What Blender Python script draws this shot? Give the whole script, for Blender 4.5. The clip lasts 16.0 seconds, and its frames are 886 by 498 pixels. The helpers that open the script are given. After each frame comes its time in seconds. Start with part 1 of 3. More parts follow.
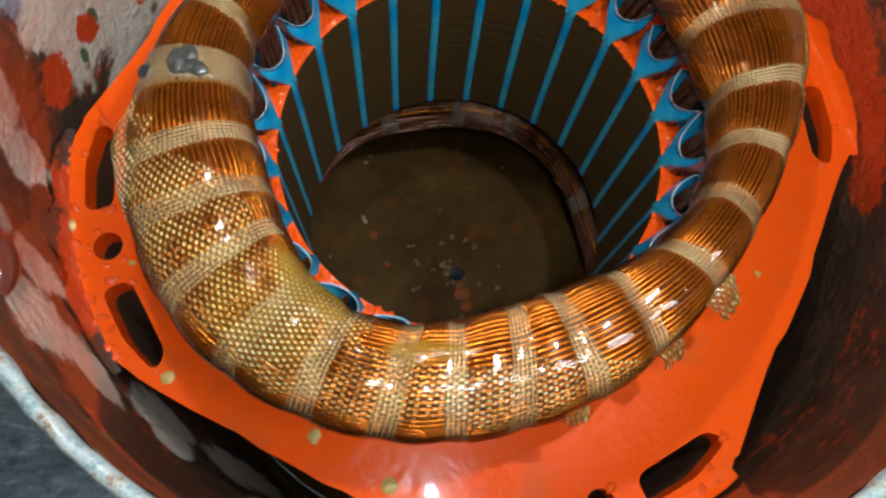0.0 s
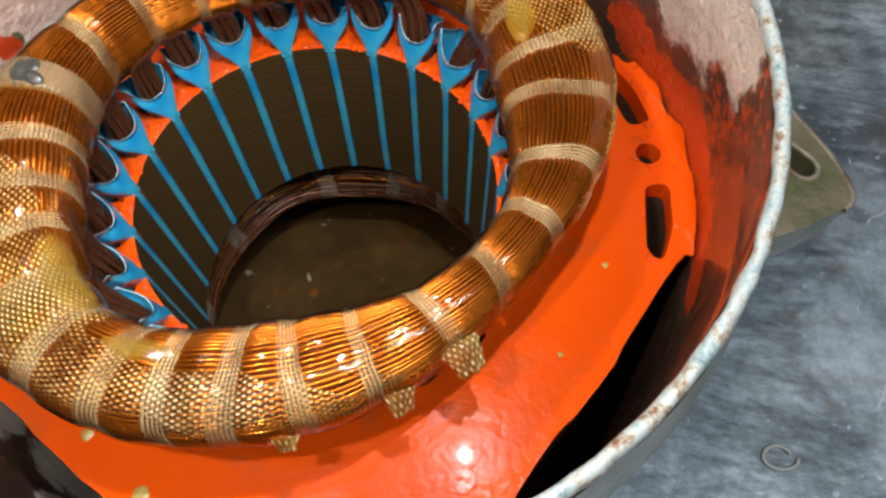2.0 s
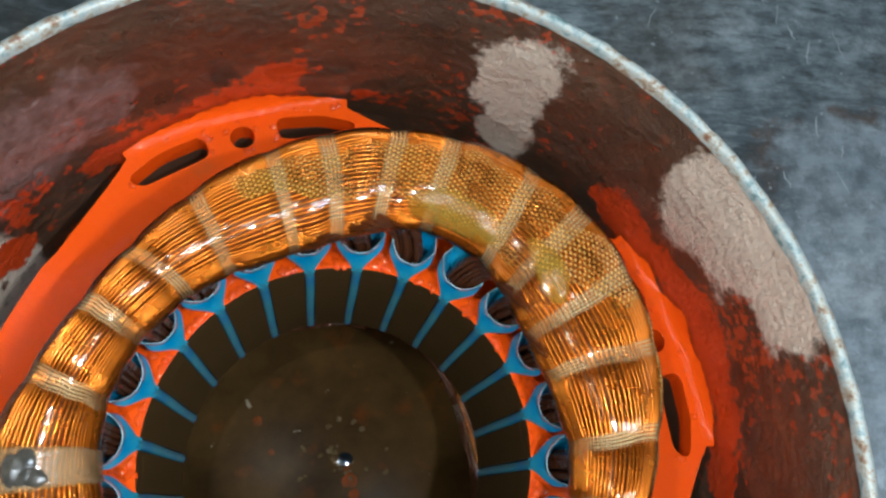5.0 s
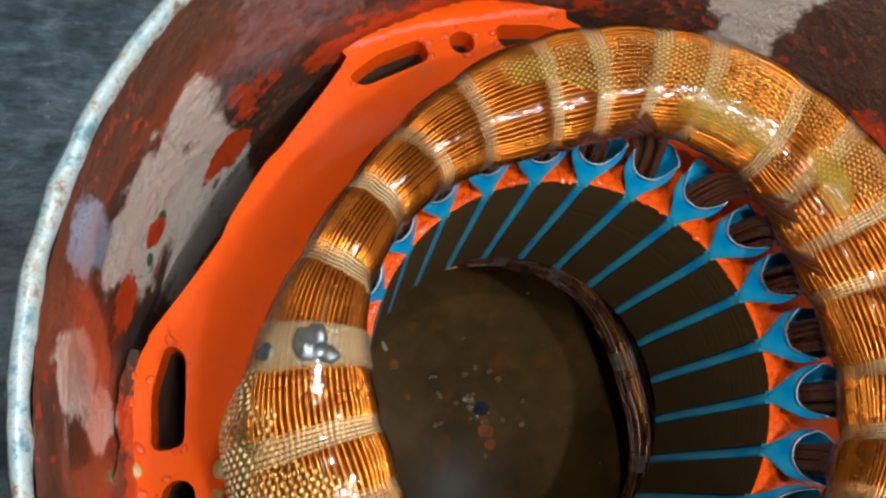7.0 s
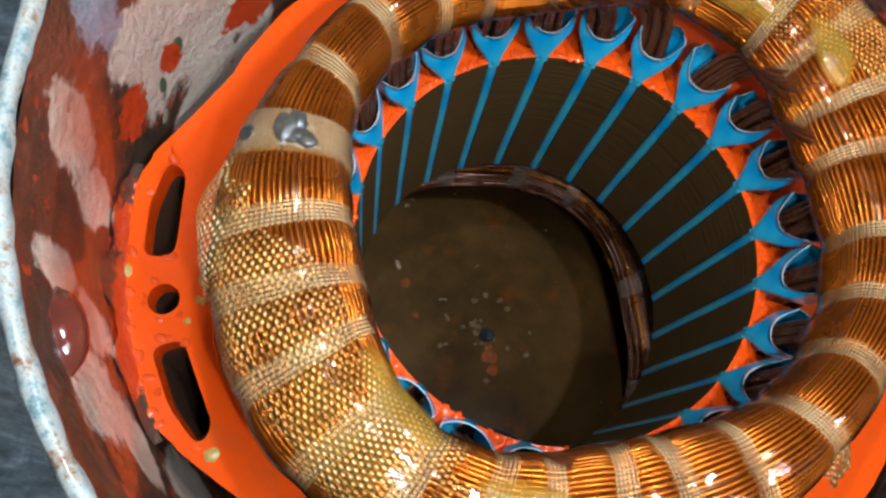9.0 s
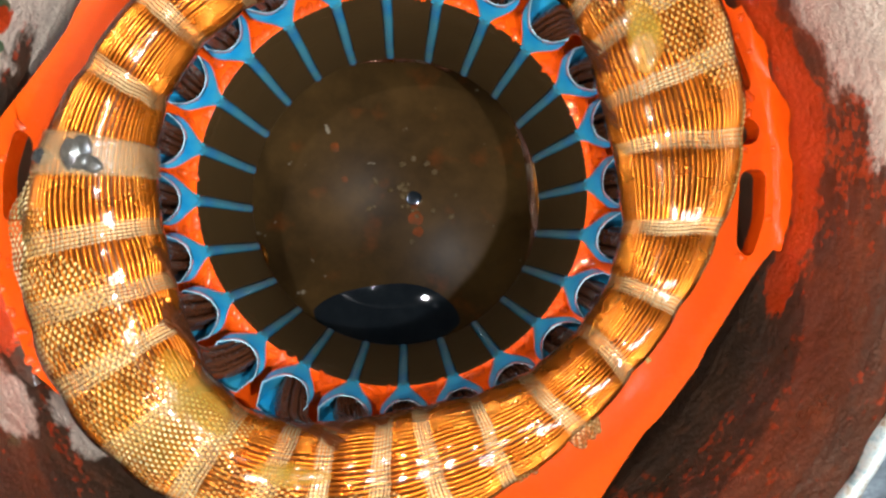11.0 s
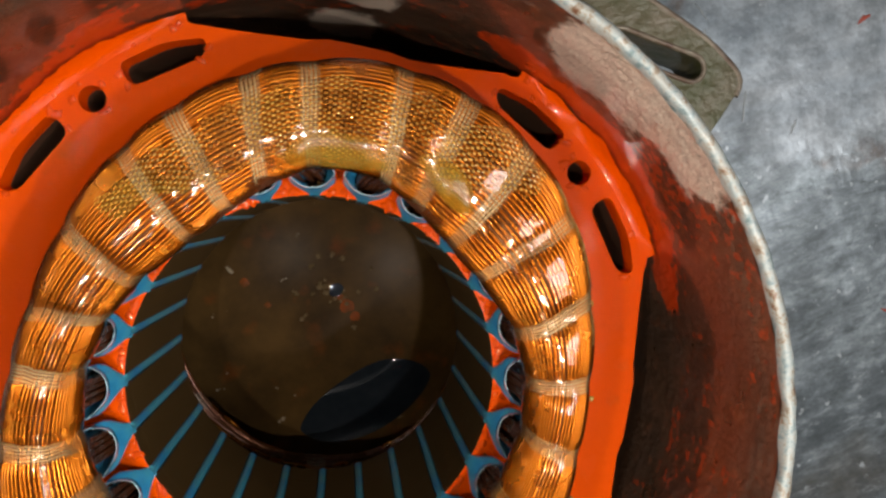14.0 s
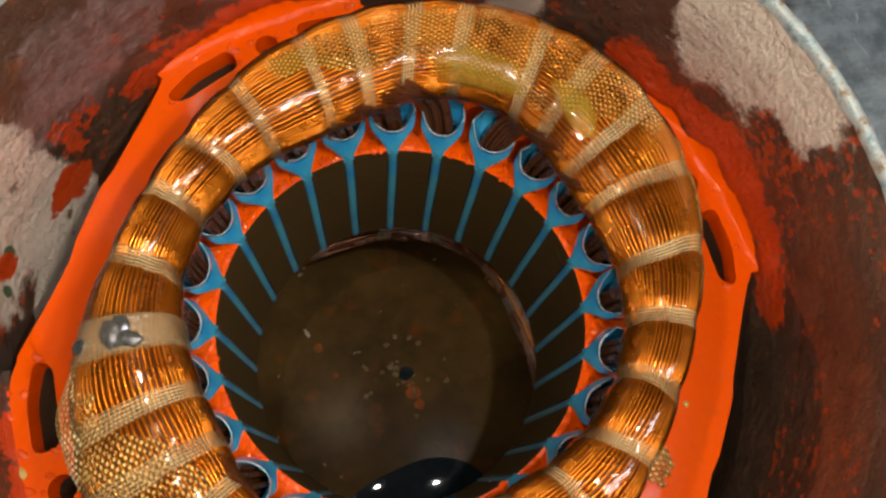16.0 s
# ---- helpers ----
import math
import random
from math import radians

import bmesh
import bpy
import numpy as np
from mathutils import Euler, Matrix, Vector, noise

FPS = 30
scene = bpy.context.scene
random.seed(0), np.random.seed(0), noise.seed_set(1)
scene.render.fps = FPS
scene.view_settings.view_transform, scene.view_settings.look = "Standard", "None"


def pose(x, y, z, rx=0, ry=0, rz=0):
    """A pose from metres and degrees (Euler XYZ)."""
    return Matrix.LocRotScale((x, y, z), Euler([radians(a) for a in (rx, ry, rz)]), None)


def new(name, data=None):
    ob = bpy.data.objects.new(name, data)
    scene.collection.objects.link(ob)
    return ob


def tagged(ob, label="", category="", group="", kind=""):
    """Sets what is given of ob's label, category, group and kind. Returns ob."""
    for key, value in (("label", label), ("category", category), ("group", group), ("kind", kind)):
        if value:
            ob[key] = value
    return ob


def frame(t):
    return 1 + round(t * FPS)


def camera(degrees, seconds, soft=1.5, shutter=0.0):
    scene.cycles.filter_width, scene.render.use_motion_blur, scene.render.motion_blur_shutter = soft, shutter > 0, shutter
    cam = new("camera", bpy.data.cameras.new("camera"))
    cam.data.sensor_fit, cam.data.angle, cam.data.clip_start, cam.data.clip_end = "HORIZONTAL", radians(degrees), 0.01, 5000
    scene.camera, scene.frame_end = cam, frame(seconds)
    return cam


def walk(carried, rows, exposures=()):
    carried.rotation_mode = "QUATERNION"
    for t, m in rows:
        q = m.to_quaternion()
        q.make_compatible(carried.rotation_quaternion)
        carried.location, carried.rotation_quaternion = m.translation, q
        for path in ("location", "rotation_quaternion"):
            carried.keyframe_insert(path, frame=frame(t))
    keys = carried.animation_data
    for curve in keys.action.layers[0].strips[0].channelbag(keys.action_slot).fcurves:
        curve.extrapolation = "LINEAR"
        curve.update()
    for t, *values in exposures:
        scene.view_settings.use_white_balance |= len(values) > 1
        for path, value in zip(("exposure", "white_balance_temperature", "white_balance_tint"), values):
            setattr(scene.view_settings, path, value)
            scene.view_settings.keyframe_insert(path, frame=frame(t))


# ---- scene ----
cam = camera(62.4, 16.0, 2.6)
# seconds, eye in metres, turn in degrees
PATH = [
    (0.0, -0.0191, -0.0826, 0.1731, 17.35, -2.62, -2.67),
    (0.5, -0.0046, -0.0925, 0.1801, 19.50, -0.18, 2.02),
    (1.0, 0.0117, -0.1037, 0.1767, 22.00, 0.72, 5.78),
    (1.5, 0.0279, -0.0960, 0.1702, 24.57, 0.38, 7.77),
    (2.0, 0.0491, -0.0951, 0.1759, 25.22, 0.24, 7.80),
    (2.5, 0.0499, -0.0893, 0.2010, 24.62, -1.12, 4.63),
    (3.0, 0.0494, -0.0740, 0.2004, 22.10, -2.53, 0.21),
    (3.2, 0.0466, -0.0668, 0.2014, 20.60, -3.40, -1.85),
    (5.3, -0.0115, -0.0089, 0.1931, 18.86, -9.47, -5.23),
    (5.5, -0.0131, -0.0095, 0.1881, 18.57, -8.39, -4.30),
    (6.0, -0.0230, -0.0018, 0.1788, 18.07, -8.11, -2.64),
    (6.5, -0.0421, -0.0119, 0.1767, 18.28, -8.07, -1.88),
    (7.0, -0.0578, -0.0239, 0.1710, 17.84, -8.21, -1.79),
    (7.5, -0.0659, -0.0374, 0.1601, 18.10, -8.20, -1.85),
    (8.0, -0.0649, -0.0510, 0.1613, 18.45, -8.30, -1.06),
    (8.5, -0.0568, -0.0590, 0.1601, 18.37, -8.03, 1.60),
    (8.7, -0.0515, -0.0616, 0.1619, 18.34, -7.36, 3.09),
    (10.8, 0.0032, -0.0211, 0.1834, 1.28, -1.39, 7.59),
    (11.0, 0.0030, -0.0095, 0.1884, -1.47, -3.11, 5.03),
    (11.5, 0.0006, 0.0207, 0.2026, -6.68, -4.63, -0.33),
    (12.0, -0.0007, 0.0386, 0.2115, -9.88, -7.50, -5.62),
    (12.5, -0.0011, 0.0482, 0.2139, -11.06, -9.49, -10.98),
    (13.0, 0.0031, 0.0552, 0.2199, -9.93, -10.22, -15.96),
    (13.5, 0.0185, 0.0546, 0.2135, -8.20, -10.42, -19.75),
    (14.0, 0.0253, 0.0389, 0.2026, -2.95, -7.55, -22.06),
    (14.5, 0.0140, 0.0180, 0.1890, 3.53, -6.58, -21.89),
    (15.0, 0.0110, -0.0120, 0.1900, 9.98, -4.85, -20.80),
    (15.5, -0.0090, -0.0370, 0.1960, 15.47, -5.13, -17.66),
    (16.0, -0.0140, -0.0410, 0.1950, 17.88, -4.57, -12.20),
]
EXPOSURES = [(0.0, 0.02, 5700, 3), (0.8, 0.15, 5900, 7), (1.5, 0.46, 6100, 9), (2.5, 0.44, 6100, 9), (3.2, 0.32, 6200, 9), (5.5, 0.08, 5500, 1), (6.5, 0.12, 5500, 1), (7.2, 0.34, 5550, 2), (8.5, 0.36, 5550, 6), (11.0, 0.75, 6000, 9), (11.6, 0.30, 6300, 14), (12.2, 0.06, 6600, 16), (14.0, -0.12, 6800, 13), (14.5, -0.06, 6400, 7), (15.0, -0.10, 6400, 5), (16.0, -0.05, 6800, 9)]
walk(cam, [(t, pose(x, y, z, rx, ry, rz)) for t, x, y, z, rx, ry, rz in PATH], EXPOSURES)

# ---- light: three fixed lamps added in place of the flash carried with the camera, a ceiling light, a dim room ----
world = bpy.data.worlds.new("world")
world.use_nodes = True
scene.world = world
world.node_tree.nodes["Background"].inputs[0].default_value = (0.5, 0.55, 0.62, 1)
world.node_tree.nodes["Background"].inputs[1].default_value = 0.05


def lamp(name, kind, energy, colour, m, **more):
    data = bpy.data.lights.new(name, kind)
    data.energy, data.color = energy, colour
    for key, value in more.items():
        setattr(data, key, value)
    ob = new(name, data)
    ob.matrix_world = m
    return ob


for place, power in (((-0.008, -0.090, 0.205), 0.60), ((0.050, -0.028, 0.222), 0.98), ((-0.040, 0.022, 0.212), 0.62)):
    lamp("flash_stand_in", "POINT", power, (1.0, 0.97, 0.92), pose(*place), shadow_soft_size=0.0025)
lamp("ceiling_light", "AREA", 24, (0.86, 0.93, 1.0), pose(0.8, -0.4, 2.1, 0, 20, 0), shape="RECTANGLE", size=1.3, size_y=0.35)


# ---- materials ----
class Nodes:
    """Short hand for a node material with one Principled shader."""

    def __init__(self, name, rough=0.5, metal=0.0, coat=0.0, coat_rough=0.05):
        self.mat = bpy.data.materials.new(name)
        self.mat.use_nodes = True
        self.tree = self.mat.node_tree
        self.shader = self.tree.nodes["Principled BSDF"]
        self.put("Roughness", rough).put("Metallic", metal).put("Coat Weight", coat).put("Coat Roughness", coat_rough)

    def node(self, kind, **inputs):
        n = self.tree.nodes.new("ShaderNode" + kind)
        for key, value in inputs.items():
            self.feed(n.inputs[int(key[1:]) if key[0] == "i" and key[1:].isdigit() else key.replace("_", " ")], value)
        return n

    def feed(self, socket, value):
        if isinstance(value, bpy.types.NodeSocket):
            self.tree.links.new(value, socket)
        else:
            socket.default_value = (*value, 1) if isinstance(value, tuple) and len(value) == 3 and socket.type == "RGBA" else value

    def put(self, name, value):
        self.feed(self.shader.inputs[name], value)
        return self

    def coords(self, which="Object"):
        return self.node("TexCoord").outputs[which]

    def noise(self, scale, detail=4.0, rough=0.55, vector=None):
        return self.node("TexNoise", Vector=vector or self.coords(), Scale=scale, Detail=detail, Roughness=rough).outputs[0]

    def ramp(self, fac, *stops):
        r = self.node("ValToRGB", Fac=fac).color_ramp
        while len(r.elements) < len(stops):
            r.elements.new(0.5)
        for e, (at, colour) in zip(r.elements, stops):
            e.position, e.color = at, (*colour, 1) if isinstance(colour, tuple) else (colour, colour, colour, 1)
        return self.tree.nodes[-1].outputs[0]

    def math(self, what, a, b=0.0, c=0.0):
        n = self.node("Math", i0=a, i1=b, i2=c)
        n.operation = what
        return n.outputs[0]

    def mix(self, fac, a, b):
        n = self.tree.nodes.new("ShaderNodeMix")
        n.data_type = "RGBA"
        for socket, value in zip((n.inputs[0], n.inputs[6], n.inputs[7]), (fac, a, b)):
            self.feed(socket, value)
        return n.outputs[2]

    def bump(self, height, strength=0.3, distance=0.001):
        self.put("Normal", self.node("Bump", Height=height, Strength=strength, Distance=distance).outputs[0])
        return self


KNOT = 0.0015  # metres between the threads of the sleeve


def orange_paint():
    m = Nodes("orange_paint", 0.22, 0, 0.14, 0.03)
    m.put("Specular IOR Level", 0.08)
    dirt = m.noise(45, 6)
    m.put("Base Color", m.mix(m.ramp(dirt, (0.58, 0.0), (0.75, 0.6)), m.mix(m.noise(14, 2), (0.84, 0.094, 0.001), (0.74, 0.066, 0.001)), (0.40, 0.10, 0.02)))
    m.put("Roughness", m.ramp(m.noise(90), (0.3, 0.16), (0.75, 0.34)))
    return m.bump(m.math("ADD", m.noise(70, 3), m.math("MULTIPLY", m.noise(360, 2), 0.45)), 0.25, 0.0012).mat


def bore_steel():
    m = Nodes("varnished_laminations", 0.5, 0.1, 0.04, 0.3)
    m.put("Specular IOR Level", 0.2)
    v = m.node("Mapping", Vector=m.coords()).outputs[0]
    m.tree.nodes[-1].inputs["Scale"].default_value = (12, 12, 900)
    m.put("Base Color", m.mix(m.noise(30), (0.066, 0.036, 0.011), (0.105, 0.056, 0.017)))
    return m.bump(m.noise(1.0, 2, 0.5, v), 0.35, 0.0006).mat


def blue_liner():
    m = Nodes("blue_liner", 0.32, 0, 0.9, 0.05)
    m.put("Base Color", m.mix(m.ramp(m.noise(75, 5), (0.38, 0.0), (0.64, 1.0)), (0.022, 0.33, 0.66), (0.085, 0.47, 0.58)))
    return m.bump(m.noise(240, 3), 0.4, 0.0008).mat


def liner_edge():
    m = Nodes("liner_cut_edge", 0.4)
    m.put("Base Color", m.mix(m.noise(200), (0.26, 0.52, 0.62), (0.45, 0.68, 0.74)))
    return m.mat


def copper(name, light, dark, metal=0.75):
    m = Nodes(name, 0.3, metal, 0.15, 0.1)
    m.put("Base Color", m.mix(m.noise(55, 3), light, dark))
    m.put("Roughness", m.ramp(m.noise(120), (0.3, 0.20), (0.7, 0.36)))
    return m.bump(m.noise(380, 2), 0.15, 0.0005).mat


def tape():
    """Glassy tie tape: pale cords side by side, amber varnish between them."""
    m = Nodes("varnished_tie_tape", 0.32, 0, 0.8, 0.08)
    uv = m.node("SeparateXYZ", Vector=m.coords("UV"))
    warp = m.math("ABSOLUTE", m.math("SINE", m.math("MULTIPLY", uv.outputs[0], math.pi / 0.00086)))
    weft = m.math("ABSOLUTE", m.math("SINE", m.math("MULTIPLY", uv.outputs[1], math.pi / 0.0011)))
    cord = m.ramp(warp, (0.30, 0.0), (0.72, 1.0))
    lit = m.math("MULTIPLY", cord, m.math("MULTIPLY_ADD", weft, 0.45, 0.55))
    base = m.mix(m.ramp(m.noise(70, 3), (0.4, 0.0), (0.7, 1.0)), (0.88, 0.83, 0.70), (0.72, 0.62, 0.46))
    m.put("Base Color", m.mix(lit, (0.30, 0.16, 0.06), base))
    soak = m.ramp(m.noise(95, 3), (0.35, 0.30), (0.70, 0.80))
    m.put("Alpha", m.math("MULTIPLY", m.math("MULTIPLY_ADD", lit, 0.62, 0.20), soak))
    return m.bump(lit, 0.5, 0.0005).mat


def sleeve(name="woven_sleeve", film=0.03, pale=(0.90, 0.78, 0.50), gold=(0.74, 0.54, 0.20)):
    """Open woven sleeve drowned in varnish: cream knots in rows, the wires seen between them, yellow where the varnish is thick."""
    m = Nodes(name, 0.28, 0.0, 1.0, 0.05)
    uv = m.node("SeparateXYZ", Vector=m.coords("UV"))
    k = math.pi / KNOT
    a = m.math("SINE", m.math("MULTIPLY", m.math("ADD", m.math("MULTIPLY", uv.outputs[0], 0.76), uv.outputs[1]), k))
    b = m.math("SINE", m.math("MULTIPLY", m.math("SUBTRACT", m.math("MULTIPLY", uv.outputs[0], 0.76), uv.outputs[1]), k))
    knot = m.math("MULTIPLY", m.math("ABSOLUTE", a), m.math("ABSOLUTE", b))
    thick = m.ramp(m.noise(30, 3), (0.50, 0.0), (0.68, 1.0))
    amber = m.mix(thick, (0.40, 0.14, 0.016), (0.52, 0.33, 0.035))
    bright = m.mix(m.noise(90), pale, gold)
    shown = m.ramp(m.noise(120, 3), (0.30, 0.15), (0.55, 1.0))
    white = m.math("MULTIPLY", m.ramp(knot, (0.52, 0.0), (0.74, 1.0)), shown)
    m.put("Base Color", m.mix(white, amber, bright))
    m.put("Alpha", m.math("MAXIMUM", white, m.math("MULTIPLY_ADD", thick, 0.26, film)))
    return m.bump(knot, 0.9, 0.0008).mat


def rust_wall():
    """Red-brown primer over rust, with bare patches and orange overspray; angle and height of each patch in degrees and metres."""
    m = Nodes("housing_wall", 0.4, 0.1, 0.6, 0.08)
    p = m.node("SeparateXYZ", Vector=m.coords())
    angle = m.math("ARCTAN2", p.outputs[1], p.outputs[0])
    ragged = m.math("MULTIPLY", m.math("SUBTRACT", m.noise(46, 9, 0.72), 0.5), 2.6)

    def patch(rag, deg, z, wide, high):
        da = m.math("SUBTRACT", m.math("PINGPONG", m.math("ADD", m.math("SUBTRACT", angle, radians(deg)), 4 * math.pi), math.pi), 0.0)
        dx = m.math("DIVIDE", da, radians(wide))
        dz = m.math("DIVIDE", m.math("SUBTRACT", p.outputs[2], z), high)
        d = m.math("SQRT", m.math("ADD", m.math("MULTIPLY", dx, dx), m.math("MULTIPLY", dz, dz)))
        return m.math("SUBTRACT", 1.0, m.math("MULTIPLY_ADD", ragged, rag, d))

    def any_of(spots, rag):
        best = None
        for spot in spots:
            best = patch(rag, *spot) if best is None else m.math("MAXIMUM", best, patch(rag, *spot))
        return m.ramp(best, (0.0, 0.0), (0.2, 1.0))

    base = m.mix(m.ramp(m.noise(24, 7, 0.68), (0.36, 0.0), (0.64, 1.0)), (0.122, 0.058, 0.030), (0.050, 0.029, 0.017))
    base = m.mix(m.ramp(m.noise(160, 4), (0.58, 0.0), (0.70, 0.55)), base, (0.26, 0.085, 0.035))
    base = m.mix(m.ramp(m.math("MULTIPLY", m.noise(330, 3), m.noise(34, 3)), (0.33, 0.0), (0.37, 0.8)), base, (0.50, 0.065, 0.012))
    bare = m.mix(m.noise(120, 5), (0.86, 0.73, 0.58), (0.60, 0.47, 0.37))
    base = m.mix(any_of(BARE, 1.0), base, bare)
    base = m.mix(m.math("MULTIPLY", any_of(SCALY, 1.0), m.ramp(m.noise(240, 5, 0.7), (0.38, 0.25), (0.62, 1.0))), base, (0.24, 0.165, 0.15))
    base = m.mix(any_of(GREY, 1.2), base, (0.30, 0.34, 0.40))
    mist = None
    for spot in MIST:
        mist = patch(0.9, *spot) if mist is None else m.math("MAXIMUM", mist, patch(0.9, *spot))
    base = m.mix(m.ramp(mist, (0.0, 0.0), (0.9, 0.62)), base, (0.42, 0.055, 0.008))
    base = m.mix(any_of(FLECK, 0.8), base, (0.10, 0.15, 0.07))
    base = m.mix(any_of(SPRAY, 2.1), base, (0.62, 0.06, 0.006))
    m.put("Base Color", base)
    m.put("Roughness", m.ramp(m.noise(60), (0.3, 0.25), (0.7, 0.55)))
    return m.bump(m.math("ADD", m.noise(300, 6, 0.7), m.noise(60, 3)), 0.9, 0.0024).mat


def chipped_rim():
    m = Nodes("chipped_rim", 0.5, 0.1, 0.2, 0.15)
    c = m.ramp(m.noise(190, 9, 0.82), (0.38, (0.16, 0.055, 0.020)), (0.44, (0.30, 0.25, 0.18)), (0.50, (0.44, 0.46, 0.43)), (0.56, (0.27, 0.33, 0.33)), (0.62, (0.12, 0.19, 0.19)))
    m.put("Base Color", c)
    return m.bump(m.noise(160, 5), 0.6, 0.001).mat


def plain(name, a, b, scale, rough=0.5, metal=0.0, coat=0.0, relief=0.3, depth=0.001, gloss=0.5, see=1.0):
    m = Nodes(name, rough, metal, coat)
    m.put("Specular IOR Level", gloss).put("Alpha", see)
    m.put("Base Color", m.mix(m.ramp(m.noise(scale, 6, 0.6), (0.35, 0.0), (0.65, 1.0)), a, b))
    return m.bump(m.noise(scale * 6, 4), relief, depth).mat


def pool():
    m = Nodes("brown_varnish_pool", 0.22, 0, 0.0, 0.05)
    m.put("Specular IOR Level", 0.02)
    c = m.mix(m.ramp(m.noise(28, 6, 0.6), (0.38, 0.0), (0.66, 1.0)), (0.105, 0.056, 0.017), (0.046, 0.025, 0.009))
    c = m.mix(m.ramp(m.noise(52, 4), (0.58, 0.0), (0.72, 0.42)), c, (0.24, 0.060, 0.010))
    c = m.mix(m.ramp(m.noise(130, 3), (0.70, 0.0), (0.74, 1.0)), c, (0.30, 0.24, 0.16))
    m.put("Base Color", c)
    return m.bump(m.noise(60, 2), 0.06, 0.001).mat


def bench():
    m = Nodes("bench_sheet", 0.42, 0.25, 0.15, 0.2)
    v = m.node("Mapping", Vector=m.coords()).outputs[0]
    m.tree.nodes[-1].inputs["Scale"].default_value = (5, 15, 6)
    m.tree.nodes[-1].inputs["Rotation"].default_value = (0, 0, 0.35)
    smear = m.math("MULTIPLY_ADD", m.noise(0.5, 3, 0.5, v), 0.55, m.math("MULTIPLY", m.noise(2.6, 8, 0.72, v), 0.52))
    c = m.ramp(smear, (0.36, (0.085, 0.10, 0.105)), (0.47, (0.24, 0.27, 0.28)), (0.58, (0.46, 0.51, 0.52)), (0.68, (0.70, 0.75, 0.76)))
    swirl = m.noise(10, 7, 0.72, m.node("VectorMath", i0=v, i1=m.node("TexNoise", Vector=v, Scale=0.6).outputs[1]).outputs[0])
    c = m.mix(m.ramp(swirl, (0.34, 0.8), (0.52, 0.0)), c, (0.10, 0.115, 0.11))
    c = m.mix(m.ramp(swirl, (0.54, 0.0), (0.70, 0.75)), c, (0.72, 0.76, 0.76))
    c = m.mix(m.ramp(m.noise(9, 5), (0.55, 0.0), (0.70, 0.6)), c, (0.17, 0.13, 0.08))
    # a wiped, silvery area beside the housing, with rust-brown smears along its edge; flash light passing the rim is
    # painted into its pale colour
    p = m.node("SeparateXYZ", Vector=m.coords())
    far = m.math("SQRT", m.math("ADD", m.math("POWER", m.math("DIVIDE", m.math("SUBTRACT", p.outputs[0], 0.355), 0.165), 2.0), m.math("POWER", m.math("DIVIDE", m.math("SUBTRACT", p.outputs[1], 0.06), 0.125), 2.0)))
    worn = m.math("SUBTRACT", m.math("MULTIPLY_ADD", m.math("SUBTRACT", m.noise(14, 6, 0.65), 0.5), 1.1, 1.0), far)
    c = m.mix(m.ramp(worn, (0.0, 0.0), (0.24, 0.72)), c, m.mix(m.ramp(m.noise(2.2, 7, 0.7, v), (0.38, 0.0), (0.62, 1.0)), (0.52, 0.58, 0.62), (0.86, 0.89, 0.90)))
    c = m.mix(m.math("MULTIPLY", m.ramp(worn, (0.0, 0.0), (0.06, 1.0), (0.16, 0.0)), m.ramp(m.noise(26, 4), (0.5, 0.0), (0.6, 0.7))), c, (0.20, 0.10, 0.045))
    c = m.mix(m.ramp(m.noise(70, 6, 0.7), (0.40, 0.45), (0.58, 0.0)), c, (0.07, 0.08, 0.085))
    c = m.mix(m.ramp(m.noise(150, 3), (0.66, 0.0), (0.72, 0.7)), c, (0.75, 0.78, 0.78))
    m.put("Base Color", c)
    m.put("Roughness", m.ramp(m.noise(22, 5), (0.35, 0.3), (0.7, 0.6)))
    return m.bump(m.noise(120, 5), 0.35, 0.0012).mat


BARE = [(22, 0.050, 12, 0.022), (30, 0.043, 6, 0.026), (11, 0.050, 8, 0.018), (61, 0.034, 7, 0.024), (60, 0.010, 5, 0.018), (63, -0.030, 6, 0.020), (160, 0.010, 12, 0.025), (151, 0.002, 8, 0.022), (168, 0.024, 6, 0.012),
        (150, 0.024, 5, 0.012), (-177, 0.038, 5, 0.014), (-174, 0.018, 3.5, 0.014), (-162, 0.042, 3.5, 0.012), (-159, 0.020, 3.5, 0.014), (-151, 0.032, 6, 0.018), (-147, 0.012, 6, 0.012), (-130, -0.060, 8, 0.022), (157, -0.026, 11, 0.022), (147, -0.030, 6, 0.020), (-142, -0.020, 5, 0.020), (-121, -0.030, 4, 0.016), (-136, -0.012, 4, 0.012), (-112, -0.050, 6, 0.012)]
MIST = [(180, 0.030, 10, 0.034), (-162, 0.030, 9, 0.026), (8, -0.004, 16, 0.030), (30, 0.004, 12, 0.024)]
FLECK = [(160, 0.006, 1.3, 0.0035), (165, 0.001, 1.0, 0.0035)]
SCALY = [(131, 0.030, 13, 0.020), (140, 0.020, 6, 0.016)]
GREY = [(170, 0.044, 4, 0.014)]
SPRAY = [(15, 0.008, 19, 0.010), (36, 0.008, 9, 0.014), (96, 0.016, 6, 0.007), (105, 0.003, 21, 0.007), (125, 0.004, 6, 0.008), (140, 0.008, 4, 0.010), (147, -0.006, 5, 0.006), (172, 0.011, 3.5, 0.012), (162, 0.005, 2, 0.006),
         (195, 0.002, 19, 0.006), (-75, 0.002, 20, 0.010), (-8, 0.002, 5, 0.008)]
ORANGE, BORE, BLUE, EDGE = orange_paint(), bore_steel(), blue_liner(), liner_edge()
WIRE = copper("enamelled_copper", (0.56, 0.190, 0.014), (0.28, 0.082, 0.007), 0.85)
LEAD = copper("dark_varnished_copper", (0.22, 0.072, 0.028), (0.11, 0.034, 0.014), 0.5)
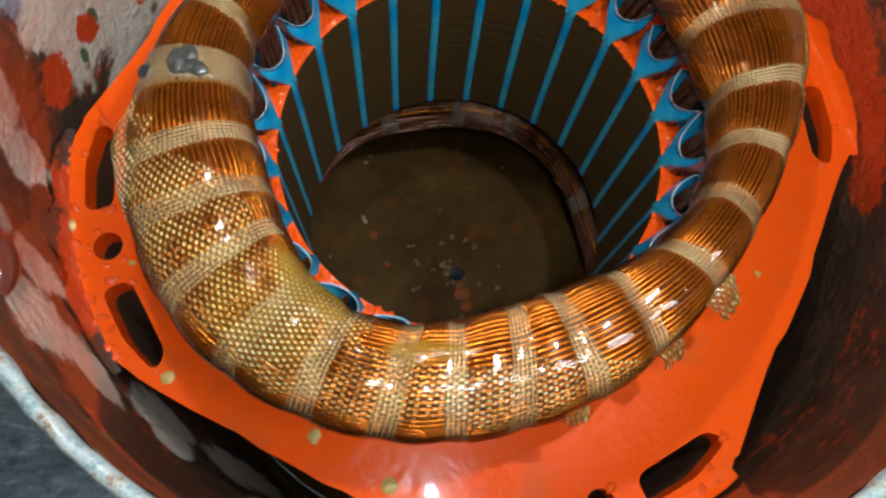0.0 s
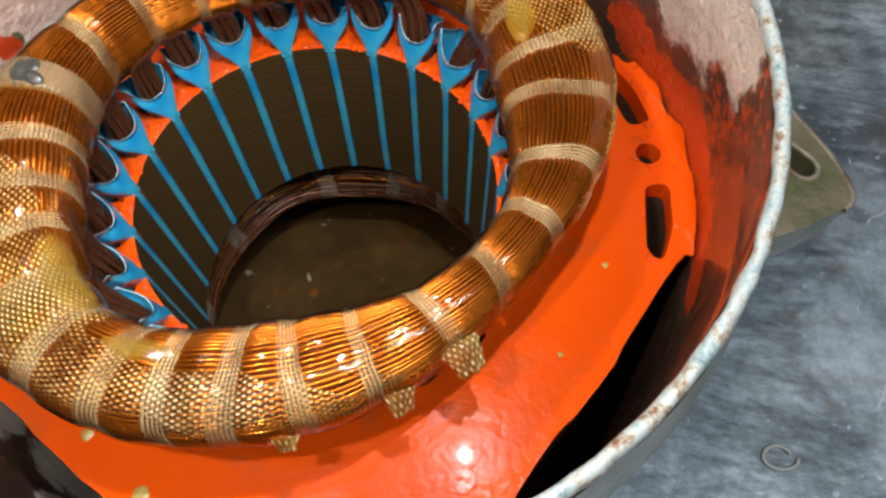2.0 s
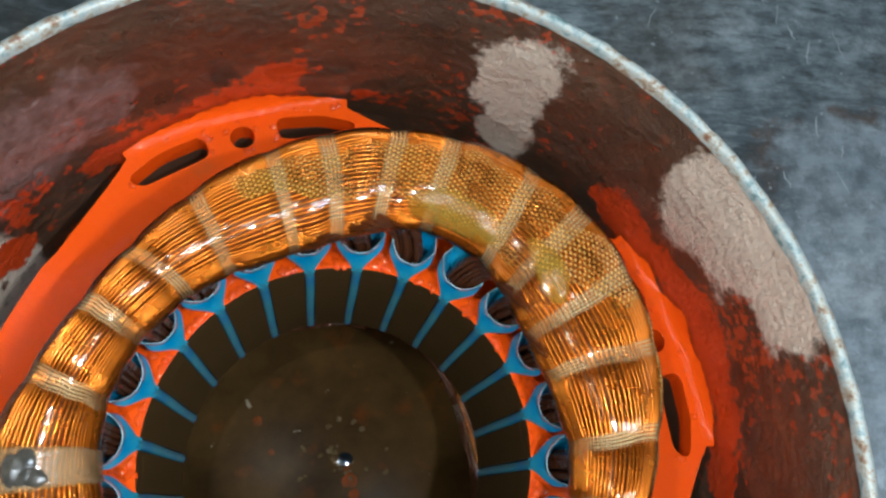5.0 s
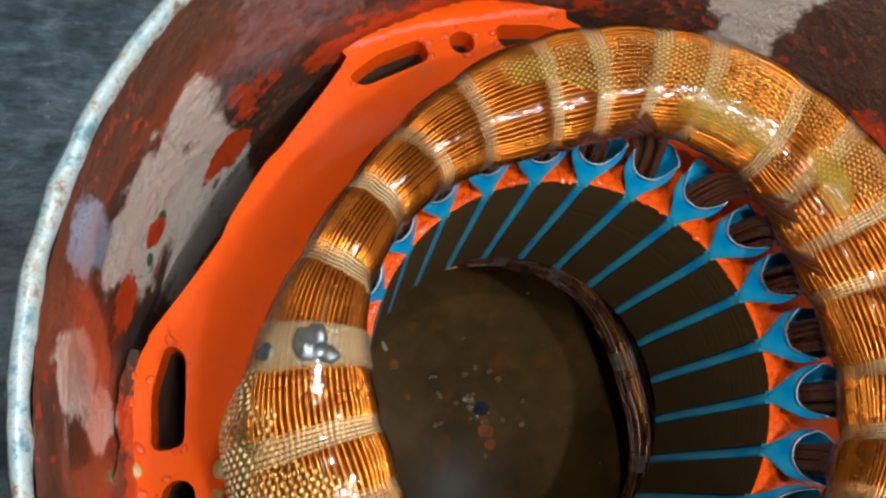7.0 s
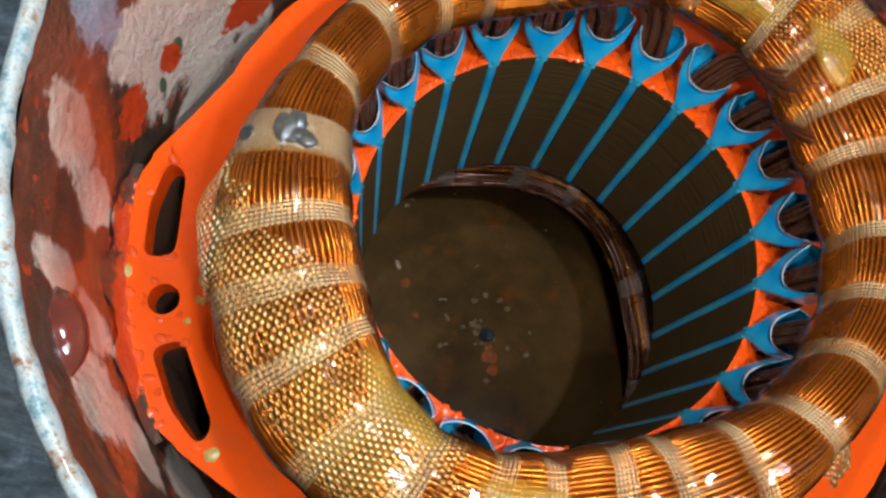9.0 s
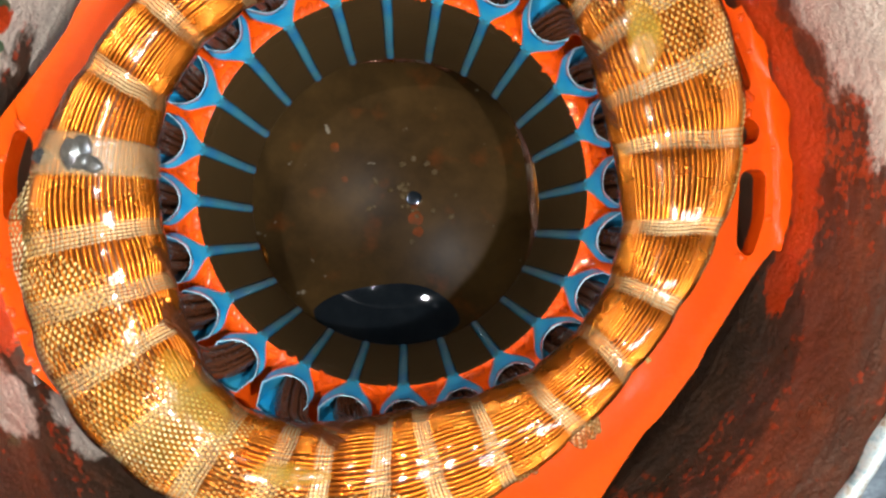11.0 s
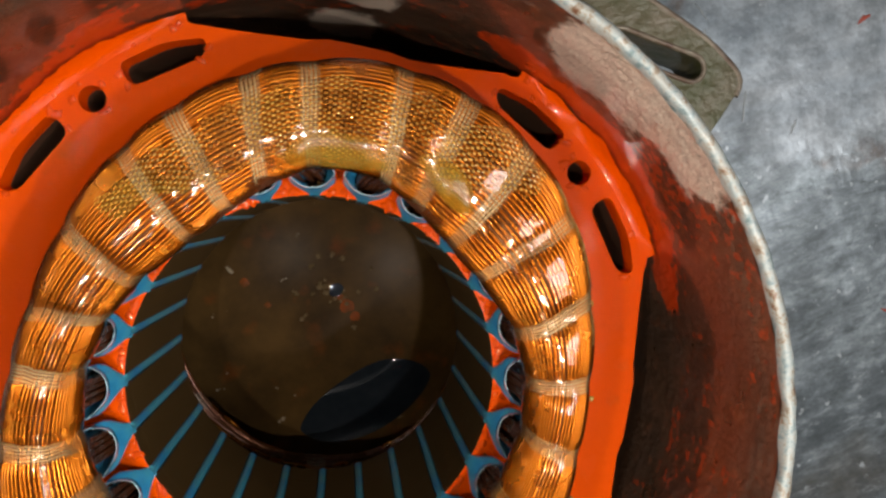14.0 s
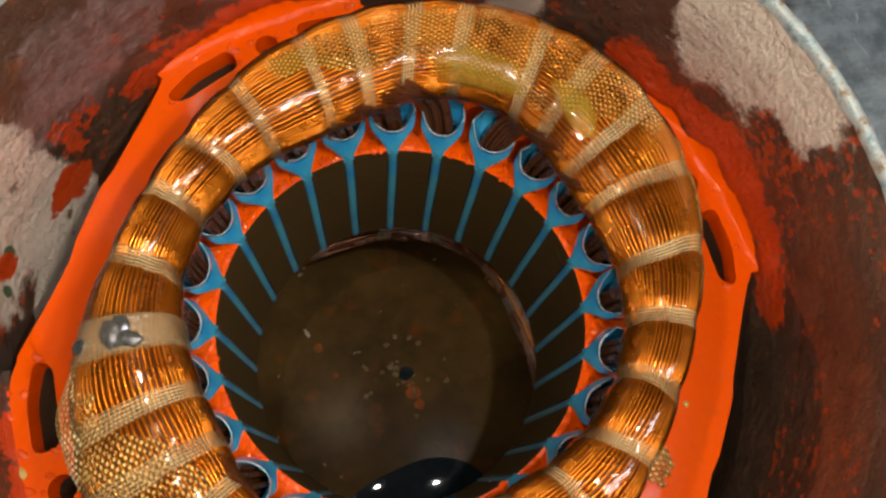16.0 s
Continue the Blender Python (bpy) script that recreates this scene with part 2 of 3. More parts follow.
# copper with shade in its colour, for grooves and the depth below the core
SHADED = copper("shaded_amber_copper", (0.13, 0.038, 0.008), (0.07, 0.022, 0.006), 0.3)
FRAYED, SOAKED = sleeve("frayed_sleeve_end", 0.5), sleeve("soaked_sleeve", 0.10, (0.84, 0.62, 0.26), (0.62, 0.36, 0.08))
TAPE, SLEEVE, WALL, RIM, BENCH = tape(), sleeve(), rust_wall(), chipped_rim(), bench()
RESIN = plain("grey_resin", (0.028, 0.029, 0.028), (0.10, 0.085, 0.065), 160, 0.15, 0, 1.0)
AMBER = plain("amber_varnish_tape", (0.48, 0.31, 0.15), (0.30, 0.18, 0.08), 160, 0.25, 0, 1.0, see=0.55)
DARK = plain("dark_inner_metal", (0.085, 0.042, 0.024), (0.13, 0.066, 0.036), 40, 0.45, 0.2)
POOL = pool()
BLACK = plain("glossy_black", (0.010, 0.014, 0.018), (0.020, 0.024, 0.028), 60, 0.03, 0, 0.0, 0.004, gloss=0.35)
FOOT = plain("olive_paint", (0.11, 0.115, 0.042), (0.28, 0.22, 0.14), 45, 0.35, 0.1, 0.3, 0.5, 0.002)
EDGE_RUST = plain("worn_brown_edge", (0.20, 0.12, 0.075), (0.46, 0.38, 0.28), 120, 0.4, 0.2, 0.2, 0.5, 0.001)
PLASTER = plain("grey_plaster", (0.16, 0.16, 0.16), (0.21, 0.205, 0.20), 3, 0.8)


# ---- building helpers, all in millimetres from the middle of the core's top face ----
MM = 0.001


def link(name, verts, faces, mats, parent=None, label="", smooth=True, slots=None, uvs=None):
    me = bpy.data.meshes.new(name)
    me.from_pydata((np.asarray(verts, float) * MM).tolist(), [], faces)
    for m in mats:
        me.materials.append(m)
    if slots is not None:
        me.polygons.foreach_set("material_index", slots)
    me.polygons.foreach_set("use_smooth", [smooth] * len(me.polygons))
    if uvs is not None:
        layer = me.uv_layers.new(name="UVMap")
        flat = np.asarray(uvs, float)[[l.vertex_index for l in me.loops]]
        layer.data.foreach_set("uv", flat.ravel())
    me.update()
    ob = new(name, me)
    ob.parent = parent
    if label:
        tagged(ob, label)
    return ob


def grid_faces(n, m, close_n=False, close_m=False):
    return [
        (i * m + j, i * m + (j + 1) % m, (i + 1) % n * m + (j + 1) % m, (i + 1) % n * m + j)
        for i in range(n if close_n else n - 1)
        for j in range(m if close_m else m - 1)
    ]


def tube(path, radius, sides=6, closed=False):
    """Vertices and faces of a round wire along a path."""
    p = np.asarray(path, float)
    d = np.roll(p, -1, 0) - np.roll(p, 1, 0) if closed else np.gradient(p, axis=0)
    d /= np.linalg.norm(d, axis=1)[:, None]
    ref = np.array([0.0, 0.0, 1.0]) if abs(d[:, 2]).mean() < 0.8 else np.array([1.0, 0.3, 0.0])
    u = np.cross(d, ref)
    u /= np.linalg.norm(u, axis=1)[:, None]
    w = np.cross(d, u)
    a = np.linspace(0, 2 * np.pi, sides, endpoint=False)
    r = np.broadcast_to(np.asarray(radius, float), (len(p),))[:, None, None]
    v = p[:, None] + r * (np.cos(a)[None, :, None] * u[:, None] + np.sin(a)[None, :, None] * w[:, None])
    return v.reshape(-1, 3), grid_faces(len(p), sides, closed, True)


def merged(pieces):
    verts, faces, at = [], [], 0
    for v, f in pieces:
        verts.append(v)
        faces += [tuple(i + at for i in q) for q in f]
        at += len(v)
    return np.concatenate(verts), faces


def lathe(profile, n=160):
    a = np.linspace(0, 2 * np.pi, n, endpoint=False)
    p = np.asarray(profile, float)
    v = np.stack([np.cos(a)[:, None] * p[None, :, 0], np.sin(a)[:, None] * p[None, :, 0], np.broadcast_to(p[None, :, 1], (n, len(p)))], -1)
    return v.reshape(-1, 3), grid_faces(n, len(p), True, False)


def wave(x, seed, n=4):
    """A smooth closed random curve over an angle, about -1 to 1."""
    rng = np.random.default_rng(seed)
    return sum(rng.normal() / (k + 1) ** 0.7 * np.cos((k + 1) * x + rng.uniform(0, 6.3)) for k in range(n)) / 1.6


def thing(name, label, category, group="", kind=""):
    return tagged(new(name), label, category, group, kind)


# ---- the room and the bench ----
GROUND = -154.0


def box(name, lo, hi, mat, label, category):
    x0, y0, z0 = lo
    x1, y1, z1 = hi
    v = [(x0, y0, z0), (x1, y0, z0), (x1, y1, z0), (x0, y1, z0), (x0, y0, z1), (x1, y0, z1), (x1, y1, z1), (x0, y1, z1)]
    f = [(3, 2, 1, 0), (4, 5, 6, 7), (0, 1, 5, 4), (1, 2, 6, 5), (2, 3, 7, 6), (3, 0, 4, 7)]
    return tagged(link(name, v, f, [mat], smooth=False), label, category, kind="structure")


floor = box("floor", (-1600, -1600, GROUND - 60), (1600, 1600, GROUND), BENCH, "smeared grey steel sheet floor of the workshop", "floor")
box("wall_north", (-1600, 1600, GROUND), (1600, 1700, 2200), PLASTER, "plain grey plastered workshop wall", "wall")
box("wall_south", (-1600, -1700, GROUND), (1600, -1600, 2200), PLASTER, "plain grey plastered workshop wall", "wall")
box("wall_east", (1600, -1700, GROUND), (1700, 1700, 2200), PLASTER, "plain grey plastered workshop wall", "wall")
box("wall_west", (-1700, -1700, GROUND), (-1600, 1700, 2200), PLASTER, "plain grey plastered workshop wall", "wall")
box("ceiling", (-1700, -1700, 2200), (1700, 1700, 2300), PLASTER, "plain grey workshop ceiling", "ceiling")

# ---- the motor housing ----
housing = thing("motor_housing", "rusty red-brown cast motor housing standing open on the floor", "motor housing")
RIM_Z = 62.0
v, f = lathe([(104.5, -150), (104.3, -40), (104.0, -6), (103.2, 12), (101.4, 40), (100.7, 50), (100.9, 51.2), (100.6, 58.8)])
ripple = 1 + 0.004 * np.array([noise.noise(Vector(p) * 0.03) for p in v])
v[:, :2] *= ripple[:, None]
link("inner_wall", v, f, [WALL], housing, "red-brown inner wall with bare and orange patches")
v, f = lathe([(100.6, 58.8), (100.5, 60.4), (100.9, 61.3), (101.6, 61.7), (102.6, 61.5), (103.3, 60.6), (103.6, 58.0)], 300)
v += np.array([[noise.noise(Vector(p) * 0.25 + Vector((9.0 * k, 0, 0))) * 0.45 for k in (0, 1, 2)] for p in v])
link("rim", v, f, [RIM], housing, "chipped pale green and white rim")
v, f = lathe([(103.6, 58.0), (107, 40), (109, 0), (109.5, -153.8), (104.5, -153.8), (104.5, -150)])
link("outer_wall", v, f, [FOOT], housing, "olive painted outer wall")


# ---- mounting foot with a slotted hole ----
def slab(name, loops, z0, z1, mats, parent, label="", bevel=0.0, side_slot=None):
    """A plate from one outline and holes, drawn in millimetres, between two heights."""
    bm = bmesh.new()
    edges = []
    for loop in loops:
        vs = [bm.verts.new((x, y, z1)) for x, y in loop]
        edges += [bm.edges.new((vs[i], vs[(i + 1) % len(vs)])) for i in range(len(vs))]
    bmesh.ops.triangle_fill(bm, use_beauty=True, use_dissolve=False, edges=edges)
    top = list(bm.faces)
    for face in top:
        if face.normal.z < 0:
            face.normal_flip()
    out = bmesh.ops.extrude_face_region(bm, geom=top)
    low = [g for g in out["geom"] if isinstance(g, bmesh.types.BMVert)]
    bmesh.ops.translate(bm, verts=low, vec=(0, 0, z0 - z1))
    bmesh.ops.recalc_face_normals(bm, faces=bm.faces)
    if side_slot:
        for face in bm.faces:
            face.material_index = side_slot(face)
    bmesh.ops.scale(bm, vec=(MM, MM, MM), verts=bm.verts)
    me = bpy.data.meshes.new(name)
    bm.to_mesh(me)
    bm.free()
    for m in mats:
        me.materials.append(m)
    ob = new(name, me)
    ob.parent = parent
    if label:
        tagged(ob, label)
    if bevel:
        mod = ob.modifiers.new("bevel", "BEVEL")
        mod.width, mod.segments, mod.limit_method, mod.angle_limit = bevel * MM, 2, "ANGLE", radians(50)
    return ob


def capsule(a, b, r, n=7):
    a, b = np.array(a, float), np.array(b, float)
    d = math.atan2(*(b - a)[::-1])
    ends = [(b, d - math.pi / 2), (a, d + math.pi / 2)]
    return [tuple(c + r * np.array([math.cos(s + math.pi * k / n), math.sin(s + math.pi * k / n)])) for c, s in ends for k in range(n + 1)]


def rounded(points, r, n=5):
    """A polygon with rounded corners."""
    out = []
    p = [np.array(q, float) for q in points]
    for i, c in enumerate(p):
        a, b = p[i - 1] - c, p[(i + 1) % len(p)] - c
        a, b = c + a / np.linalg.norm(a) * r, c + b / np.linalg.norm(b) * r
        out += [tuple((1 - s) ** 2 * a + 2 * s * (1 - s) * c + s * s * b) for s in np.linspace(0, 1, n)]
    return out


FOOT_EDGE = rounded([(101, 76), (130, 77), (153, 46), (160, 30), (144, 19), (130, 12), (105, 6), (98, 40)], 6)
foot = slab("mounting_foot", [FOOT_EDGE, capsule((125, 56), (144, 40), 3.4)], -40, -21, [FOOT], housing, "worn olive mounting foot with a slotted hole", 1.6)
v, f = tube([(106, 14, -20.5), (117, 16, -20.5), (134, 18, -22)], [3.4, 2.6, 1.4], 8)
link("rib", v, f, [EDGE_RUST], foot, "worn pale rib")
v, f = tube([(x, y, -22.0) for x, y in FOOT_EDGE[5:20]], 1.3, 8)
link("raised_edge", v, f, [EDGE_RUST], foot, "worn brown raised edge")
v, f = tube([(x, y, -21.2) for x, y in capsule((125, 56), (144, 40), 4.4)], 0.9, 8, True)
link("slot_lip", v, f, [EDGE_RUST], foot, "worn pale lip of the slot")

# ---- the laminated core ----
core = thing("stator_core", "laminated stator core with glossy orange painted end face", "stator core")
BORE_R, SLOTS = 50.0, 24
SLOT_ANGLES = [90 - 15 * (k - 6.5) for k in range(1, SLOTS + 1)]


def polar(r, deg):
    return (r * math.cos(radians(deg)), r * math.sin(radians(deg)))


def core_outline():
    """Four flats of the core, and arcs between them, with uneven paint edges."""
    out = []
    for c in (15, 105, 195, 285):
        out += [polar(99.6 + 0.3 * math.sin(c), c - 19.6), polar(101.0 if c == 195 else 101.8, c - 17.5)]
        reach = 101.7 if c == 195 else 103.4
        out += [polar(reach, c + d) for d in range(-15, 16, 3)]
        out += [polar(101.0 if c == 195 else 101.8, c + 17.5), polar(99.6, c + 19.6)]
        a, b = np.array(polar(99.3, c + 20.4)), np.array(polar(99.3, c + 69.6))
        nrm = (a + b) / np.linalg.norm(a + b)
        for s in np.linspace(0, 1, 16):
            out.append(tuple(a + s * (b - a) + nrm * (0.45 * math.sin(9 * s + c) + (0.9 if 0.35 < s < 0.62 else 0))))
    return out


def bore_outline():
    out = []
    for deg in sorted(SLOT_ANGLES):
        g = math.degrees(1.5 / BORE_R)
        out += [polar(BORE_R, deg - 7.5 + (7.5 - g) * s) for s in (0, 0.25, 0.5, 0.75, 1)]
        out += [polar(52.0, deg - 1.7), polar(54.0, deg - 3.9), polar(60.5, deg - 4.2), polar(62.3, deg - 2.6), polar(62.8, deg)]
        out += [polar(62.3, deg + 2.6), polar(60.5, deg + 4.2), polar(54.0, deg + 3.9), polar(52.0, deg + 1.7)]
        out += [polar(BORE_R, deg + g + (7.5 - g) * s) for s in (0, 0.25, 0.5, 0.75)]
    return out


loops = [core_outline(), bore_outline()]
for c in (15, 105, 195.8, 285):
    loops.append([(polar(93.7, c)[0] + 3.5 * math.cos(a), polar(93.7, c)[1] + 3.5 * math.sin(a)) for a in np.linspace(0, 2 * np.pi, 20, endpoint=False)])
    for side in (-1, 1):
        a, b = c + side * 6.2, c + side * 20.5
        loops.append(rounded([polar(90.9, a), polar(97.9, a), polar(97.7, c + side * 14), polar(95.6, b), polar(91.0, b - side * 1.2)], 2.9, 6))


def core_side(face):
    c = face.calc_center_median()
    if abs(face.normal.z) > 0.5:
        return 0
    return 1 if math.hypot(c.x, c.y) < BORE_R + 0.4 else 2


slab("end_lamination", loops, -7, 0, [ORANGE, BORE], core, "glossy orange painted end lamination", 0.45, lambda face: int(core_side(face) == 1))
slab("core_body", loops, -68, -7, [DARK, BORE, DARK], core, "dark varnished lamination stack", 0.0, core_side)

# lower end of the core: the far end winding and the varnish that has run out under it
SECTION = 66


def ring_surface(theta, phi, off=0.0):
    """A place on the upper end winding: theta round the bore, phi round the bundle (0 outwards, 90 degrees up).
    The bundle is broad on the two sides where the sleeves lie, and slim between them."""
    theta, phi = np.asarray(theta, float), np.asarray(phi, float)
    c, s = np.cos, np.sin
    inner = 52.3 - 1.1 * s(theta) + 2.05 * s(2 * theta) - 1.1 * c(4 * theta) - 2.5 * s(4 * theta) + 0.7 * c(6 * theta)
    outer = 74.0 + 0.4 * c(theta) - 1.4 * c(2 * theta) + 8.1 * s(2 * theta) + 0.8 * s(4 * theta)
    top = 39.2 - 0.8 * c(theta) - 1.5 * s(theta) + 0.5 * wave(theta, 5)
    low = 17.5 - 0.6 * c(theta)
    a, b, rc, zc = (outer - inner) / 2, (top - low) / 2, (outer + inner) / 2, (top + low) / 2
    # the ties pinch the bundle a little
    pinch = sum(np.exp(-(((theta - radians(d) + np.pi) % (2 * np.pi) - np.pi) / radians(2.5)) ** 2) for d in BANDS)
    off = off - 0.62 * pinch
    k = (np.abs(c(phi)) ** 2.5 + np.abs(s(phi)) ** 2.5) ** (-1 / 2.5)
    r = rc + (a * k + off) * c(phi)
    return np.stack([r * c(theta), r * s(theta), zc + (b * k + off) * s(phi)], -1)


BANDS = [-165, -153.5, -142.5, -130, -119.3, -107.5, -98.5, -87.5, -77, -64, -48.8, -33.2, -18.3, -3.3, 13.5, 26.5, 39.7, 50.5, 67, 78, 90.5, 102, 119.5, 134.5, 148, 164]

# ---- the upper winding ----
winding = thing("stator_winding", "varnished enamelled copper end winding tied with tape", "winding")
TH = np.linspace(0, 2 * np.pi, 300, endpoint=False)
# places at even steps round the bundle, for each angle round the bore
PH = np.linspace(0, 2 * np.pi, 181)
skin_points = ring_surface(TH[:, None], PH[None, :])
run = np.concatenate([np.zeros((300, 1)), np.cumsum(np.linalg.norm(np.diff(skin_points, axis=1), axis=-1), axis=1)], 1)
girth = run[:, -1]
for i in range(SECTION):
    base = 2 * np.pi * i / SECTION
    sway = 0.16 * wave(TH + 0.12 * math.sin(base), 20) + 0.05 * math.sin(base) * wave(TH, 21) + 0.04 * math.cos(2 * base) * wave(TH, 22) + 0.009 * wave(TH, 60 + i, 9)
    share = ((base + sway) / (2 * np.pi)) % 1.0
    phi = np.array([np.interp(share[k] * girth[k], run[k], PH) for k in range(300)])
    v, f = tube(ring_surface(TH, phi, -0.25 + 0.09 * wave(TH, 140 + i, 8)), np.clip(0.43 * girth / SECTION, 0.34, 0.50), 6, True)
    link("wire", v, f, [WIRE], winding)


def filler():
    """One surface for the wires deeper in the bundle, its colour darkened for shade in the grooves."""
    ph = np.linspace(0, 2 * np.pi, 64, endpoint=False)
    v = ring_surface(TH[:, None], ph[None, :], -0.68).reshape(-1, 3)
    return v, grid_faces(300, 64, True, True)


link("bundle_core", *filler(), [SHADED], winding, "darker wires deep in the bundle")


def band(deg, width, proud, cords, mat, name, lean=0.0, label=""):
    ph = np.linspace(0, 2 * np.pi, 56, endpoint=False)
    n = cords * 3 + 1
    s = np.linspace(-1, 1, n)
    lift = proud + 0.14 * np.abs(np.cos(np.linspace(0, cords * np.pi, n) - np.pi / 2)) - 1.4 * (np.abs(s) > 0.99)
    rough = np.array([noise.noise((math.cos(p) * 2, math.sin(p) * 2, deg)) for p in ph])
    th = radians(deg) + (s[None, :] * width / 2 / 66 + lean * np.cos(ph)[:, None] + 0.008 * rough[:, None])
    # undo most of the pinch so that the tape lies on the wires
    v = ring_surface(th, np.broadcast_to(ph[:, None], th.shape), lift[None, :] + 0.36)
    uv = np.stack([np.broadcast_to(s[None, :] * width / 2 * MM, th.shape), np.broadcast_to(ph[:, None] * 0.015, th.shape)], -1)
    return link(name, v.reshape(-1, 3), grid_faces(56, n, True, False), [mat], winding, label, uvs=uv.reshape(-1, 2))


rng = np.random.default_rng(4)
for deg in BANDS:
    band(deg, rng.uniform(4.0, 4.9), 0.12, 5, TAPE, "tie_band", rng.uniform(-0.03, 0.03), "glassy off-white tie tape")
band(180, 9.5, 0.8, 4, AMBER, "tie_band", 0.0, "wide tie hardened in tan varnish")


def lump(deg, phi, size, squash, seed):
    bm = bmesh.new()
    bmesh.ops.create_icosphere(bm, subdivisions=3, radius=1.0)
    at = ring_surface(radians(deg), radians(phi), 0.9)
    v = np.array([x.co for x in bm.verts])
    f = [tuple(q.index for q in face.verts) for face in bm.faces]
    bm.free()
    v = v * (1 + 0.22 * np.array([noise.noise(Vector(p) * 1.3 + Vector((seed, 0, 0))) for p in v]))[:, None]
    return v * np.array(squash) * size * 0.82 + at, f


v, f = merged([lump(180.5, 86, 2.4, (1.2, 1.7, 0.6), 1), lump(182, 104, 2.0, (1.6, 1.1, 0.6), 2), lump(178.8, 96, 1.9, (1.3, 1.6, 0.6), 3), lump(181, 52, 1.8, (1.3, 1.2, 0.6), 4), lump(181.3, 94, 1.8, (1.8, 1.5, 0.6), 5)])
link("resin_lump", v, f, [RESIN], winding, "glossy grey resin lump")


def film():
    """A clear amber varnish skin: mostly see-through, glossy by its angle."""
    m = Nodes("clear_varnish_skin")
    tree = m.tree
    tree.nodes.remove(m.shader)
    bump = m.node("Bump", Height=m.noise(120, 3), Strength=0.35, Distance=0.0012).outputs[0]
    clear = m.node("BsdfTransparent", Color=(1.0, 0.83, 0.52)).outputs[0]
    shine = m.node("BsdfGlossy", Roughness=0.07, Normal=bump).outputs[0]
    mix = m.node("MixShader", Fac=m.node("Fresnel", IOR=1.5, Normal=bump).outputs[0])
    tree.links.new(clear, mix.inputs[1])
    tree.links.new(shine, mix.inputs[2])
    out = [n for n in tree.nodes if n.type == "OUTPUT_MATERIAL"][0]
    tree.links.new(mix.outputs[0], out.inputs[0])
    return m.mat


th, ph = np.linspace(0, 2 * np.pi, 260, endpoint=False), np.linspace(0, 2 * np.pi, 60, endpoint=False)
uneven = np.array([[0.75 + 0.3 * noise.noise((3 * math.cos(a) + 0.3 * math.cos(b), 3 * math.sin(a), 1.5 * math.sin(b) + 4)) for b in ph] for a in th])
skin = link("varnish_skin", ring_surface(th[:, None], ph[None, :], uneven).reshape(-1, 3), [q[::-1] for q in grid_faces(260, 60, True, True)], [film()], winding, "clear glossy amber varnish skin")
skin.visible_shadow = False


def varnish_run(t0, t1, p0, p1, seed):
    """A thick yellow run of varnish on the bundle."""
    n, m = 30, 20
    a, b = np.linspace(-1, 1, n)[:, None], np.linspace(-1, 1, m)[None, :]
    a, b = a * np.sqrt(1 - b * b / 2), b * np.sqrt(1 - a * a / 2)
    grow = 1 + 0.18 * wave(np.arctan2(b, a), seed, 5)
    th, ph = radians((t0 + t1) / 2) + a * grow * radians((t1 - t0) / 2), np.radians((p0 + p1) / 2) + b * grow * np.radians((p1 - p0) / 2)
    edge = np.clip(1 - (a * a + b * b), 0, 1) ** 0.4
    lumps = np.array([[noise.noise((x * 9, y * 3, seed)) for x, y in zip(r, q)] for r, q in zip(th, ph)])
    v = ring_surface(th, ph, -0.5 + edge * (1.7 + 0.7 * lumps))
    return link("varnish_run", v.reshape(-1, 3), grid_faces(n, m), [RUN], winding, "thick yellow varnish run")


RUN = plain("yellow_varnish_run", (0.46, 0.28, 0.035), (0.36, 0.18, 0.018), 150, 0.14, 0, 1.0, 0.3, see=0.5)
varnish_run(-139, -117, 112, 172, 1)
varnish_run(48, 74, 112, 170, 5)
varnish_run(28, 44, 96, 128, 9)
varnish_run(-112, -98, 96, 124, 13)

# ---- woven sleeves laid over the bundle: start, end, then lower and upper edge round the bundle at start, middle and end ----
def woven(name, t0, t1, low, high, seed, proud=0.5, bulge=0.0, mat=None):
    n, m = int(abs(t1 - t0) * 66 * math.pi / 180 / 0.45), 60
    s = np.linspace(0, 1, n)
    th = radians(t0) + s * radians(t1 - t0)
    lo, hi = np.interp(s, np.linspace(0, 1, len(low)), low), np.interp(s, np.linspace(0, 1, len(high)), high)
    lo = lo + 7 * wave(th * 7, seed) + 4 * wave(th * 25, seed + 1)
    hi = hi + 7 * wave(th * 7, seed + 2) + 4 * wave(th * 25, seed + 3)
    e = np.linspace(0, 1, m)
    ph = np.radians(lo[:, None] + (hi - lo)[:, None] * e[None, :])
    thg = np.broadcast_to(th[:, None], ph.shape) + 0.02 * wave(ph * 3, seed + 4) * (np.abs(s - 0.5) > 0.42)[:, None]
    u, w = thg * 66, ph * 15
    k = math.pi / (KNOT / MM)
    knot = np.abs(np.sin((0.76 * u + w) * k)) * np.abs(np.sin((0.76 * u - w) * k))
    edge = np.minimum(np.minimum(e, 1 - e)[None, :] * 8, np.minimum(s, 1 - s)[:, None] * 25)
    v = ring_surface(thg, ph, proud * np.clip(edge, 0, 1) - 0.1 + 0.4 * knot + 0.25 * wave(thg * 5, seed + 6) + bulge * np.sin(np.pi * s)[:, None] * np.sin(np.pi * e)[None, :])
    uv = np.stack([u * MM, w * MM], -1)
    return link(name, v.reshape(-1, 3), grid_faces(n, m), [mat or SLEEVE], winding, "yellow woven glass-fibre sleeve soaked in varnish", uvs=uv.reshape(-1, 2))


